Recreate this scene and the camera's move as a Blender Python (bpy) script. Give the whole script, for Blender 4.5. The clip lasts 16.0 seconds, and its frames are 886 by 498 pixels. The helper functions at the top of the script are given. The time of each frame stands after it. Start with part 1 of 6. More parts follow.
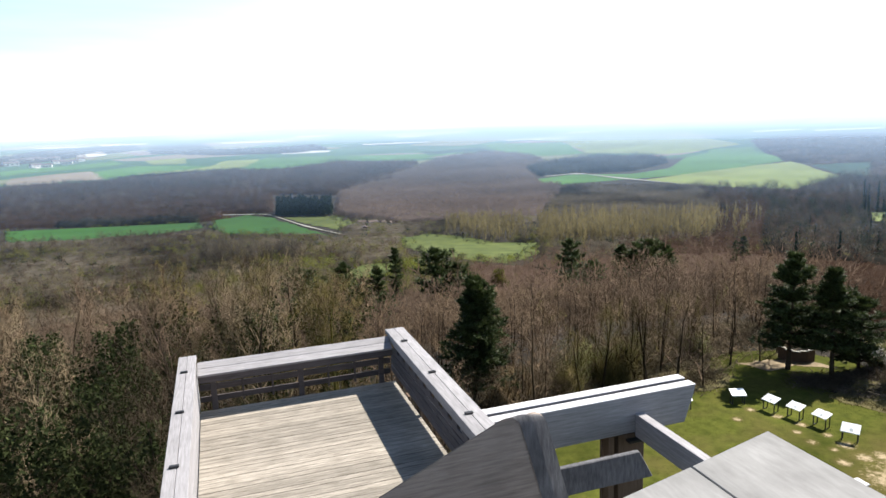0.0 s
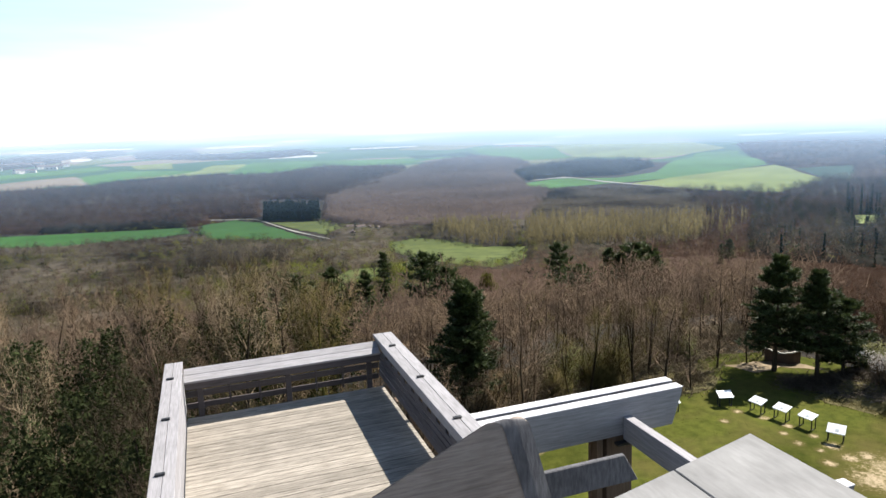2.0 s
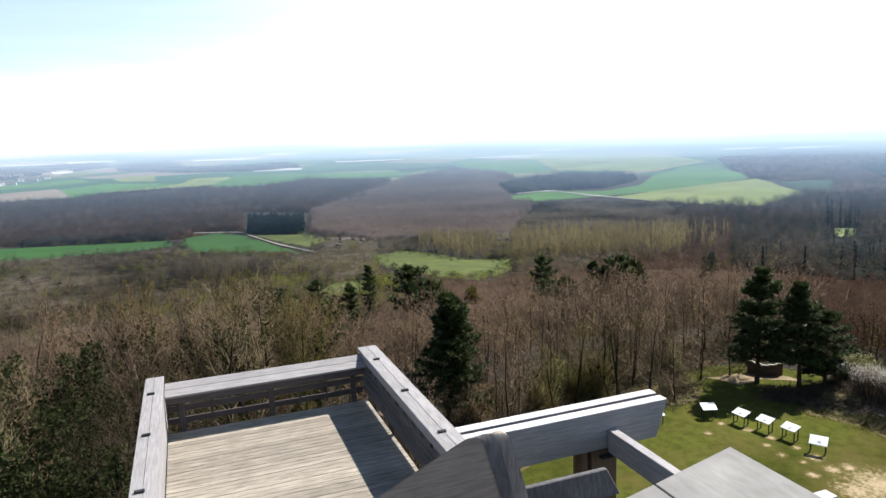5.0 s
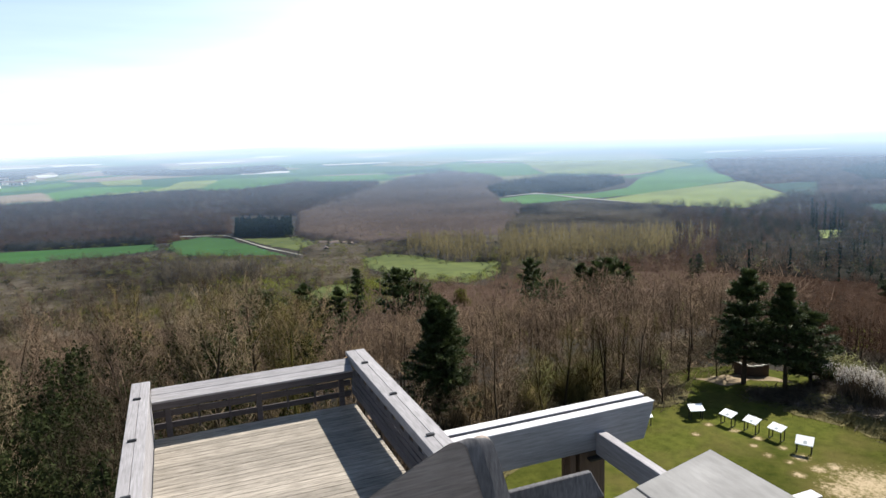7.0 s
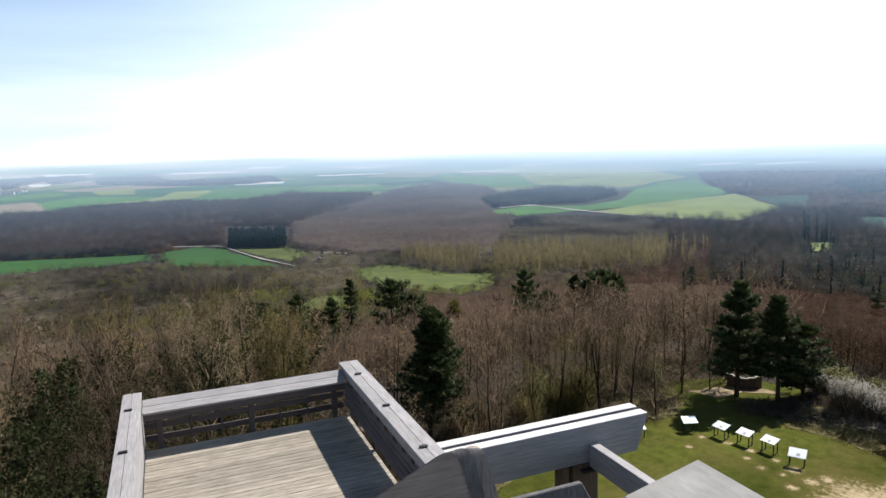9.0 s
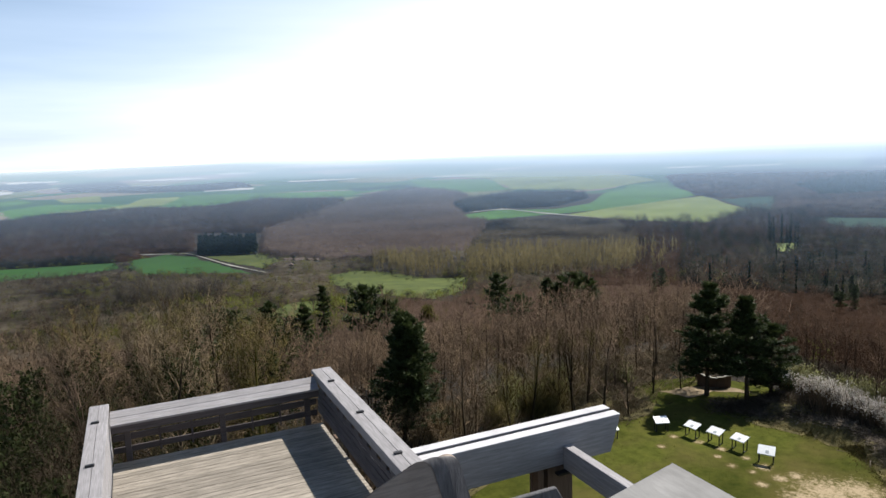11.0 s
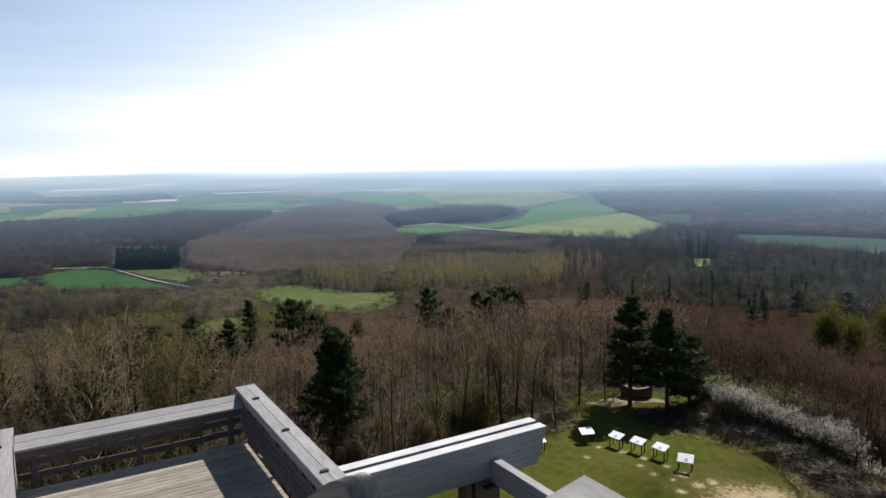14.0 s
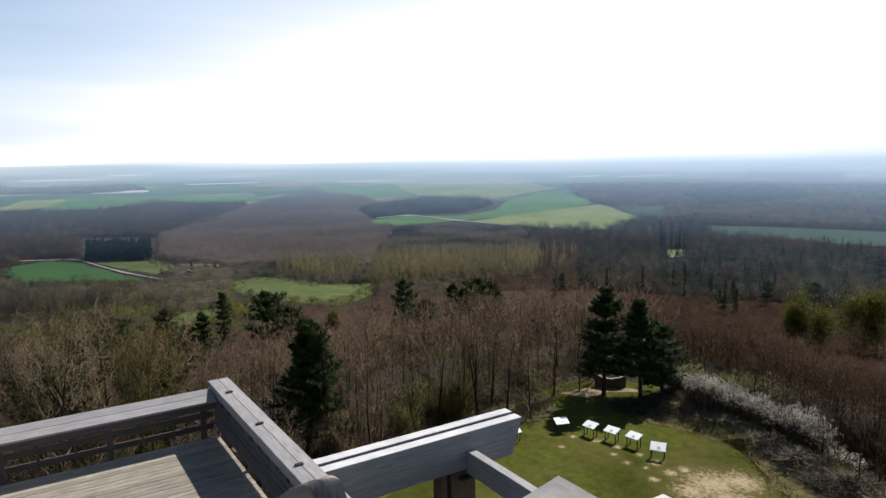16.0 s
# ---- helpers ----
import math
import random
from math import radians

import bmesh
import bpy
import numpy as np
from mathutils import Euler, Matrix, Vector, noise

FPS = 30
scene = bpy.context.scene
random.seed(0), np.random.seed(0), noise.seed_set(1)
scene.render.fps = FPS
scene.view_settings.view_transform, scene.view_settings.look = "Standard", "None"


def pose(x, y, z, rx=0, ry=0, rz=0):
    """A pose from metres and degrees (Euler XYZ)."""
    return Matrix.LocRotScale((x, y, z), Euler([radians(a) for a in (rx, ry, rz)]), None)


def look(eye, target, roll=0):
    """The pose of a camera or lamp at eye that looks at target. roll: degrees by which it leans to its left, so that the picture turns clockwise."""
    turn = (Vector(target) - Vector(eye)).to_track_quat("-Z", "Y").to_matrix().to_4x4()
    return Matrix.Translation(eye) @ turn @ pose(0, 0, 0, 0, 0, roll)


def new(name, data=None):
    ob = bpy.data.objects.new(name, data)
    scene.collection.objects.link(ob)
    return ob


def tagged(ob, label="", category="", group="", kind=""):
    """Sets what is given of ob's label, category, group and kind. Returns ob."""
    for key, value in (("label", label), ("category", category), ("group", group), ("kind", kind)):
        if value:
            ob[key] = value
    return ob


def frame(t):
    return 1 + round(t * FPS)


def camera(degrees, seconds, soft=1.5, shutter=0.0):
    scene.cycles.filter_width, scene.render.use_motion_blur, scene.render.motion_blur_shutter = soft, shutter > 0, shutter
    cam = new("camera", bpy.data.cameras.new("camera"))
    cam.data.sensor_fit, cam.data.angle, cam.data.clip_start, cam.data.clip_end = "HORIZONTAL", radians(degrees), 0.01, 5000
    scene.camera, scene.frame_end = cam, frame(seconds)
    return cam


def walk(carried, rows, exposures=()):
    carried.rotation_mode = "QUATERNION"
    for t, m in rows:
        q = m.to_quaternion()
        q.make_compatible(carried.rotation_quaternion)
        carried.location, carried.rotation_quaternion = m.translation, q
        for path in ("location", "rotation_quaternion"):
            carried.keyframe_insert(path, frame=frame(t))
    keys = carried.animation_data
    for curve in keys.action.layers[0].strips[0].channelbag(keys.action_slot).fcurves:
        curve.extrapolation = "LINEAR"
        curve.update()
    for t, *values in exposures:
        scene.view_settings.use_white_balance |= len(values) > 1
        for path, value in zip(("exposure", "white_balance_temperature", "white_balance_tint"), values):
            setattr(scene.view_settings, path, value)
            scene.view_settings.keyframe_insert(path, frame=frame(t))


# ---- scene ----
cam = camera(66.3, 16.0)

# brightness of the camera along its path: seconds, stops
EXPOSURES = [(0, 1.2), (3, 1.15), (4, 1.05), (6.5, 1.0), (9, 0.79), (11.5, 0.59), (13, 0.49), (14, 0.43), (14.5, 0.38), (16, 0.38)]
PATH = [
    (0, (-3.235, -14.167, 5.664), (-2.621, -12.303, 5.278), -2.2),
    (0.5, (-3.232, -14.166, 5.663), (-2.612, -12.304, 5.277), -2.1),
    (1, (-3.23, -14.166, 5.662), (-2.605, -12.305, 5.282), -2.1),
    (1.5, (-3.224, -14.165, 5.663), (-2.586, -12.307, 5.287), -2.5),
    (2, (-3.223, -14.165, 5.662), (-2.575, -12.31, 5.287), -2.3),
    (2.5, (-3.223, -14.164, 5.663), (-2.561, -12.311, 5.307), -1.8),
    (3, (-3.223, -14.167, 5.664), (-2.556, -12.315, 5.309), -1.7),
    (3.5, (-3.22, -14.163, 5.662), (-2.545, -12.312, 5.319), -1.6),
    (4, (-3.221, -14.168, 5.664), (-2.54, -12.318, 5.325), -1.8),
    (6.5, (-3.2, -14.155, 5.658), (-2.486, -12.318, 5.321), -2.2),
    (7, (-3.204, -14.17, 5.666), (-2.479, -12.336, 5.334), -2.1),
    (7.5, (-3.205, -14.174, 5.667), (-2.471, -12.342, 5.344), -1.7),
    (8, (-3.207, -14.174, 5.666), (-2.483, -12.336, 5.352), -1.8),
    (8.5, (-3.207, -14.183, 5.67), (-2.481, -12.344, 5.371), -1.9),
    (9, (-3.21, -14.19, 5.672), (-2.465, -12.358, 5.372), -1.8),
    (11.5, (-3.194, -14.167, 5.666), (-2.345, -12.379, 5.381), -1.9),
    (12, (-3.191, -14.165, 5.663), (-2.308, -12.393, 5.377), -1.4),
    (12.5, (-3.201, -14.18, 5.669), (-2.299, -12.417, 5.387), -1.1),
    (13, (-3.197, -14.185, 5.672), (-2.265, -12.436, 5.4), -1.2),
    (13.5, (-3.187, -14.181, 5.67), (-2.221, -12.452, 5.393), -1.2),
    (14, (-3.175, -14.18, 5.669), (-2.17, -12.469, 5.416), -1.1),
    (14.5, (-3.163, -14.167, 5.665), (-2.122, -12.481, 5.395), -1.0),
    (15, (-3.158, -14.16, 5.663), (-2.094, -12.491, 5.373), -1.2),
    (15.5, (-3.146, -14.149, 5.659), (-2.049, -12.497, 5.396), -1.5),
    (16, (-3.142, -14.145, 5.667), (-2.079, -12.475, 5.388), -0.9),
]
walk(cam, [(t, look(e, g, r)) for t, e, g, r in PATH], EXPOSURES)

# ---- sky and sun ----
SUN_TO = Vector((0.85, 0.30, 1.0)).normalized()
sun = new("sun", bpy.data.lights.new("sun", "SUN"))
sun.data.energy, sun.data.angle, sun.data.color = 5.0, radians(0.6), (1.0, 0.95, 0.87)
sun.matrix_world = look((60, 40, 90), Vector((60, 40, 90)) - SUN_TO)

world = bpy.data.worlds.new("sky")
scene.world = world
world.use_nodes = True
wn, wl = world.node_tree.nodes, world.node_tree.links
wn.clear()
sky = wn.new("ShaderNodeTexSky")
sky.sky_type, sky.sun_disc = "NISHITA", False
sky.sun_elevation = math.asin(SUN_TO.z)
sky.sun_rotation = math.atan2(SUN_TO.x, SUN_TO.y)
sky.altitude, sky.air_density, sky.dust_density, sky.ozone_density = 150, 1.0, 0.2, 2.0
co = wn.new("ShaderNodeTexCoord")


def world_math(kind, a, b=None, clamp=False):
    node = wn.new("ShaderNodeMath")
    node.operation, node.use_clamp = kind, clamp
    for k, v in enumerate((a, b)):
        if isinstance(v, (int, float)):
            node.inputs[k].default_value = v
        elif v is not None:
            wl.new(v, node.inputs[k])
    return node.outputs["Value"]


# thin white cloud and haze: thickest low down and towards the sun, streaked higher up
split = wn.new("ShaderNodeSeparateXYZ")
toward = wn.new("ShaderNodeVectorMath")
toward.operation = "DOT_PRODUCT"
toward.inputs[1].default_value = SUN_TO
level = wn.new("ShaderNodeVectorMath")
level.operation = "DOT_PRODUCT"
level.inputs[1].default_value = Vector((SUN_TO.x, SUN_TO.y, 0)).normalized()
wl.new(co.outputs["Generated"], level.inputs[0])
mp = wn.new("ShaderNodeMapping")
mp.inputs["Scale"].default_value = (1.2, 1.6, 11.0)
cirrus = wn.new("ShaderNodeTexNoise")
cirrus.inputs["Scale"].default_value, cirrus.inputs["Detail"].default_value = 1.7, 8
wl.new(co.outputs["Generated"], split.inputs["Vector"])
wl.new(co.outputs["Generated"], toward.inputs[0])
wl.new(co.outputs["Generated"], mp.inputs["Vector"])
wl.new(mp.outputs["Vector"], cirrus.inputs["Vector"])
up = world_math("MAXIMUM", split.outputs["Z"], 0.0)
low_ = world_math("POWER", 2.718, world_math("MULTIPLY", up, -8.0))
horizon = world_math("ADD", world_math("MULTIPLY", world_math("POWER", 2.718, world_math("MULTIPLY", up, -14.0)), 0.22),
                     world_math("MULTIPLY", world_math("POWER", 2.718, world_math("MULTIPLY", up, -3.0)), 0.78))
facing = world_math("ADD", world_math("MULTIPLY", level.outputs["Value"], 0.5), 0.5)
facing = world_math("MULTIPLY", facing, facing)
horizon = world_math("MULTIPLY", horizon, world_math("ADD", world_math("MULTIPLY", world_math("MULTIPLY", facing, facing), 1.7), 0.34))
sunward = world_math("MAXIMUM", toward.outputs["Value"], 0.0)
streak = world_math("MULTIPLY", world_math("SUBTRACT", cirrus.outputs["Fac"], 0.40), 1.4)
cover = world_math("ADD", world_math("ADD", world_math("MULTIPLY", world_math("MULTIPLY", sunward, sunward), 4.2), streak), 0.04)
cover = world_math("MULTIPLY", world_math("MINIMUM", world_math("MAXIMUM", cover, 0.0), 3.5), low_)
cover = world_math("ADD", cover, horizon, True)
veil = wn.new("ShaderNodeMix")
veil.data_type = "RGBA"
tint = wn.new("ShaderNodeMix")
tint.data_type = "RGBA"
tint.inputs["A"].default_value, tint.inputs["B"].default_value = (11.4, 16.6, 24.8, 1), (15.5, 15.9, 16.7, 1)
bg = wn.new("ShaderNodeBackground")
bg.inputs["Strength"].default_value = 0.05
wout = wn.new("ShaderNodeOutputWorld")
wl.new(cover, veil.inputs["Factor"])
wl.new(cover, tint.inputs["Factor"])
wl.new(tint.outputs["Result"], veil.inputs["B"])
wl.new(sky.outputs["Color"], veil.inputs["A"])
wl.new(veil.outputs["Result"], bg.inputs["Color"])
wl.new(bg.outputs["Background"], wout.inputs["Surface"])


# ---- materials ----
def surface(name, low, high, scale=4.0, stretch=(1, 1, 1), rough=0.8, bump=0.3, depth=0.01, blotch=0.5, blotch_scale=0.7,
            per_object=0.0, per_island=0.0, glow_through=0.0, metal=0.0, detail=6, turn=(0, 0, 0), gloss=0.2):
    """Grain between two colours, a second coarser scale of blotches, bump, and a small shift from piece to piece."""
    m = bpy.data.materials.new(name)
    m.use_nodes = True
    n, l = m.node_tree.nodes, m.node_tree.links
    b = n["Principled BSDF"]
    b.inputs["Roughness"].default_value, b.inputs["Metallic"].default_value = rough, metal
    b.inputs["Specular IOR Level"].default_value = gloss
    tc, mapping = n.new("ShaderNodeTexCoord"), n.new("ShaderNodeMapping")
    mapping.inputs["Scale"].default_value = stretch
    mapping.inputs["Rotation"].default_value = turn
    l.new(tc.outputs["Object"], mapping.inputs["Vector"])
    fine, coarse = n.new("ShaderNodeTexNoise"), n.new("ShaderNodeTexNoise")
    fine.inputs["Scale"].default_value, fine.inputs["Detail"].default_value = scale, detail
    fine.inputs["Roughness"].default_value = 0.65
    coarse.inputs["Scale"].default_value, coarse.inputs["Detail"].default_value = blotch_scale, 3
    l.new(mapping.outputs["Vector"], fine.inputs["Vector"])
    l.new(tc.outputs["Object"], coarse.inputs["Vector"])
    spread = n.new("ShaderNodeMapRange")
    spread.inputs["From Min"].default_value, spread.inputs["From Max"].default_value = 0.28, 0.72
    l.new(fine.outputs["Fac"], spread.inputs["Value"])
    mix = n.new("ShaderNodeMix")
    mix.data_type = "RGBA"
    mix.inputs["A"].default_value, mix.inputs["B"].default_value = (*low, 1), (*high, 1)
    l.new(spread.outputs["Result"], mix.inputs["Factor"])
    hsv = n.new("ShaderNodeHueSaturation")
    tone = n.new("ShaderNodeMapRange")
    tone.inputs["From Min"].default_value, tone.inputs["From Max"].default_value = 0.3, 0.7
    tone.inputs["To Min"].default_value, tone.inputs["To Max"].default_value = 1 - 0.5 * blotch, 1 + 0.5 * blotch
    l.new(coarse.outputs["Fac"], tone.inputs["Value"])
    value = tone.outputs["Result"]
    for amount, node, socket in ((per_object, "ShaderNodeObjectInfo", "Random"), (per_island, "ShaderNodeNewGeometry", "Random Per Island")):
        if amount:
            source, shift, times = n.new(node), n.new("ShaderNodeMapRange"), n.new("ShaderNodeMath")
            shift.inputs["To Min"].default_value, shift.inputs["To Max"].default_value = 1 - amount, 1 + amount
            times.operation = "MULTIPLY"
            l.new(source.outputs[socket], shift.inputs["Value"])
            l.new(value, times.inputs[0])
            l.new(shift.outputs["Result"], times.inputs[1])
            value = times.outputs["Value"]
    l.new(value, hsv.inputs["Value"])
    l.new(mix.outputs["Result"], hsv.inputs["Color"])
    l.new(hsv.outputs["Color"], b.inputs["Base Color"])
    if bump:
        bm_ = n.new("ShaderNodeBump")
        bm_.inputs["Strength"].default_value, bm_.inputs["Distance"].default_value = bump, depth
        l.new(fine.outputs["Fac"], bm_.inputs["Height"])
        l.new(bm_.outputs["Normal"], b.inputs["Normal"])
    if glow_through:
        out, tr, add = n["Material Output"], n.new("ShaderNodeBsdfTranslucent"), n.new("ShaderNodeMixShader")
        add.inputs["Fac"].default_value = glow_through
        l.new(hsv.outputs["Color"], tr.inputs["Color"])
        l.new(b.outputs["BSDF"], add.inputs[1])
        l.new(tr.outputs["BSDF"], add.inputs[2])
        l.new(add.outputs["Shader"], out.inputs["Surface"])
    return m


def wood(name, low, high, axis, blotch=0.18, blotch_scale=1.6, **more):
    stretch = [14, 14, 14]
    stretch["xyz".index(axis)] = 0.9
    return surface(name, low, high, scale=3.0, stretch=stretch, rough=0.75, bump=0.35, depth=0.004, blotch=blotch, blotch_scale=blotch_scale, per_object=0.12, **more)


GREY_LOW, GREY_HIGH = (0.180, 0.172, 0.175), (0.330, 0.318, 0.326)
WOOD_X = wood("weathered wood along x", GREY_LOW, GREY_HIGH, "x")
WOOD_Y = wood("weathered wood along y", GREY_LOW, GREY_HIGH, "y")
# shaded slats and boards: same timber, with the shade put into its colour
SHADE_X = wood("wood along x darkened as in shade", (0.046, 0.038, 0.038), (0.1, 0.086, 0.084), "x")
SHADE_Y = wood("wood along y darkened as in shade", (0.052, 0.046, 0.049), (0.112, 0.102, 0.106), "y")
WOOD_Z = wood("larch post wood", (0.088, 0.057, 0.039), (0.156, 0.109, 0.078), "z")
DECK = surface("deck wood", (0.125, 0.107, 0.086), (0.378, 0.340, 0.288), scale=3.0, stretch=(0.9, 9, 9), rough=0.8, bump=0.4, depth=0.004, blotch=0.12, blotch_scale=3.0, per_object=0.2, detail=10)
NEAR_WOOD = surface("near weathered wood", (0.19, 0.152, 0.126), (0.35, 0.29, 0.243), scale=3.0, stretch=(5.0, 60, 60), rough=0.8, bump=0.8, depth=0.003, blotch=0.5, blotch_scale=7, detail=12, turn=(0, radians(23), 0))
CAP_WOOD = surface("pale rail wood", (0.172, 0.168, 0.162), (0.238, 0.234, 0.228), scale=3.0, stretch=(34, 7, 34), rough=0.75, bump=0.25, depth=0.0012, blotch=0.42, blotch_scale=8, detail=12)
END_WOOD = surface("sawn end wood", (0.06, 0.058, 0.062), (0.155, 0.15, 0.154), scale=3.0, stretch=(46, 46, 9), rough=0.85, bump=0.6, depth=0.002, blotch=0.5, blotch_scale=14, detail=12, turn=(0, radians(50), 0))
CAPPING = surface("pale capping", (0.42, 0.41, 0.42), (0.60, 0.59, 0.60), scale=3.0, stretch=(0.9, 12, 12), rough=0.6, bump=0.2, depth=0.002, blotch=0.3, blotch_scale=2.5)
STEEL = surface("dark steel", (0.026, 0.026, 0.029), (0.052, 0.052, 0.052), scale=20, rough=0.5, bump=0.1, metal=0.6)
BARK = surface("bark", (0.025, 0.0185, 0.0125), (0.064, 0.049, 0.033), scale=9, stretch=(1, 1, 0.25), rough=0.9, bump=0.6, depth=0.03, per_object=0.2, gloss=0.05)
TWIG = surface("twigs brown", (0.064, 0.045, 0.030), (0.168, 0.122, 0.085), scale=0.6, rough=0.85, bump=0, blotch=0.5, blotch_scale=0.25, per_object=0.2, per_island=0.25, gloss=0.05)
TWIG_LICHEN = surface("twigs with lichen", (0.046, 0.038, 0.0115), (0.135, 0.109, 0.038), scale=0.6, rough=0.85, bump=0, blotch=0.4, blotch_scale=0.3, per_object=0.2, per_island=0.25, gloss=0.05)
TWIG_GREY = surface("twigs grey", (0.084, 0.058, 0.036), (0.205, 0.148, 0.095), scale=0.6, rough=0.85, bump=0, blotch=0.5, blotch_scale=0.2, per_object=0.2, per_island=0.25, gloss=0.05)
TWIG_DARK = surface("dark reddish twigs", (0.029, 0.0178, 0.011), (0.090, 0.056, 0.036), scale=0.6, rough=0.85, bump=0, blotch=0.5, blotch_scale=0.3, per_object=0.25, per_island=0.25, gloss=0.05)
LICHEN_BARK = surface("bark with yellow lichen", (0.035, 0.03, 0.011), (0.16, 0.14, 0.035), scale=4, stretch=(1, 1, 0.4), rough=0.9, bump=0.5, depth=0.03, blotch=0.8, blotch_scale=0.8, per_object=0.2, gloss=0.05)
TWIG_PALE = surface("pale tan twigs", (0.064, 0.048, 0.029), (0.170, 0.133, 0.086), scale=0.6, rough=0.85, bump=0, blotch=0.6, blotch_scale=0.3, per_object=0.2, per_island=0.3, gloss=0.05)
TWIG_TAN = surface("golden tan twigs", (0.098, 0.070, 0.034), (0.235, 0.172, 0.088), scale=0.6, rough=0.85, bump=0, blotch=0.5, blotch_scale=0.3, per_object=0.2, per_island=0.3, gloss=0.05)
IVY = surface("ivy leaves", (0.010, 0.0155, 0.006), (0.05, 0.060, 0.021), scale=3, rough=0.75, bump=0, per_island=0.4, glow_through=0.25, gloss=0.05)
NEEDLES = surface("pine needles", (0.014, 0.027, 0.008), (0.068, 0.088, 0.026), scale=2, rough=0.6, bump=0, per_island=0.4, per_object=0.15, glow_through=0.2)
WOODS = {
    "brown": surface("bare woods brown", (0.056, 0.040, 0.029), (0.160, 0.114, 0.083), scale=0.10, rough=0.9, bump=0, blotch=0.6, blotch_scale=0.012, per_island=0.12, glow_through=0.5, gloss=0.03),
    "mauve": surface("bare woods mauve", (0.062, 0.042, 0.032), (0.122, 0.084, 0.066), scale=0.10, rough=0.9, bump=0, blotch=0.9, blotch_scale=0.010, per_island=0.12, glow_through=0.5, gloss=0.03),
    # darker copy of the brown woods; holds the back-lit slope's shade in its colour
    "umber": surface("bare woods umber", (0.028, 0.0160, 0.0102), (0.063, 0.0375, 0.0245), scale=0.10, rough=0.9, bump=0, blotch=0.6, blotch_scale=0.012, per_island=0.12, glow_through=0.5, gloss=0.03),
    "bud": surface("budding scrub", (0.046, 0.05, 0.013), (0.15, 0.146, 0.044), scale=0.1, rough=0.9, bump=0, blotch=0.9, blotch_scale=0.012, per_island=0.12, glow_through=0.5, gloss=0.03),
    "plantation": surface("plantation poplars", (0.106, 0.082, 0.072), (0.148, 0.116, 0.102), scale=0.06, rough=0.9, bump=0, blotch=0.5, blotch_scale=0.006, per_island=0.12, glow_through=0.5, gloss=0.03),
    "grey": surface("bare woods grey", (0.044, 0.038, 0.029), (0.115, 0.098, 0.074), scale=0.10, rough=0.9, bump=0, blotch=1.5, blotch_scale=0.011, per_island=0.12, glow_through=0.5, gloss=0.03),
    "dark": surface("woods dark", (0.017, 0.018, 0.015), (0.046, 0.045, 0.036), scale=0.09, rough=0.9, bump=0, blotch=1.5, blotch_scale=0.010, per_island=0.12, glow_through=0.5, gloss=0.03),
    "poplar": surface("budding poplars", (0.098, 0.081, 0.036), (0.198, 0.164, 0.078), scale=0.05, rough=0.9, bump=0, blotch=0.5, blotch_scale=0.02, per_island=0.12, glow_through=0.5, gloss=0.03),
    "green": surface("budding willows", (0.07, 0.085, 0.013), (0.16, 0.18, 0.034), scale=0.08, rough=0.8, bump=0, blotch=0.5, blotch_scale=0.03, per_island=0.12, glow_through=0.5, gloss=0.03),
    "conifer": surface("far conifers", (0.007, 0.015, 0.009), (0.020, 0.034, 0.019), scale=0.06, rough=0.95, bump=0, blotch=0.4, blotch_scale=0.02, per_island=0.12, gloss=0.0),
}
BLOSSOM = surface("blossom", (0.44, 0.40, 0.35), (0.68, 0.63, 0.56), scale=2, rough=0.7, bump=0, per_island=0.15, glow_through=0.3)
PANEL = surface("white lectern panel", (0.72, 0.74, 0.74), (0.85, 0.86, 0.86), scale=6, rough=0.35, bump=0, blotch=0.1)
PRINT = surface("print on panel", (0.30, 0.34, 0.36), (0.45, 0.48, 0.48), scale=9, rough=0.35, bump=0)
SOIL = surface("pale bare soil", (0.15, 0.112, 0.066), (0.255, 0.2, 0.13), scale=3, rough=0.95, bump=0.4, depth=0.03, blotch=0.5, blotch_scale=0.8)
SHED_WOOD = wood("brown shelter wood", (0.047, 0.031, 0.023), (0.094, 0.062, 0.044), "z")
LIMESTONE = surface("pale stone", (0.36, 0.34, 0.30), (0.5, 0.48, 0.43), scale=6, rough=0.9, bump=0.3)
HOUSE_WALL = surface("pale farm walls", (0.52, 0.5, 0.47), (0.66, 0.645, 0.61), scale=0.5, rough=0.9, bump=0)
HOUSE_ROOF = surface("roofs", (0.083, 0.062, 0.057), (0.135, 0.104, 0.094), scale=0.5, rough=0.9, bump=0)


def field_mat(name, low, high, scale=0.02, stretch=(1, 1, 1)):
    return surface(name, low, high, scale=scale, stretch=stretch, rough=0.95, bump=0, blotch=0.35, blotch_scale=0.006, detail=8)


FIELD = {
    "wheat": field_mat("young wheat", (0.013, 0.056, 0.007), (0.027, 0.086, 0.013)),
    "green": field_mat("green field", (0.034, 0.108, 0.018), (0.062, 0.156, 0.028)),
    "olive": field_mat("rough meadow", (0.033, 0.052, 0.009), (0.088, 0.104, 0.024), scale=0.06),
    "yellow": field_mat("yellow-green field", (0.115, 0.15, 0.036), (0.17, 0.205, 0.06)),
    "tan": field_mat("ploughed chalk field", (0.156, 0.125, 0.088), (0.218, 0.182, 0.135)),
    "pink": field_mat("ploughed field", (0.146, 0.104, 0.083), (0.187, 0.140, 0.109)),
    "teal": field_mat("dark green field", (0.005, 0.03, 0.016), (0.011, 0.046, 0.023)),
    "road": field_mat("chalk track", (0.218, 0.208, 0.177), (0.302, 0.286, 0.250)),
    "chalk": field_mat("bare white chalk", (0.40, 0.385, 0.345), (0.5, 0.485, 0.44)),
}


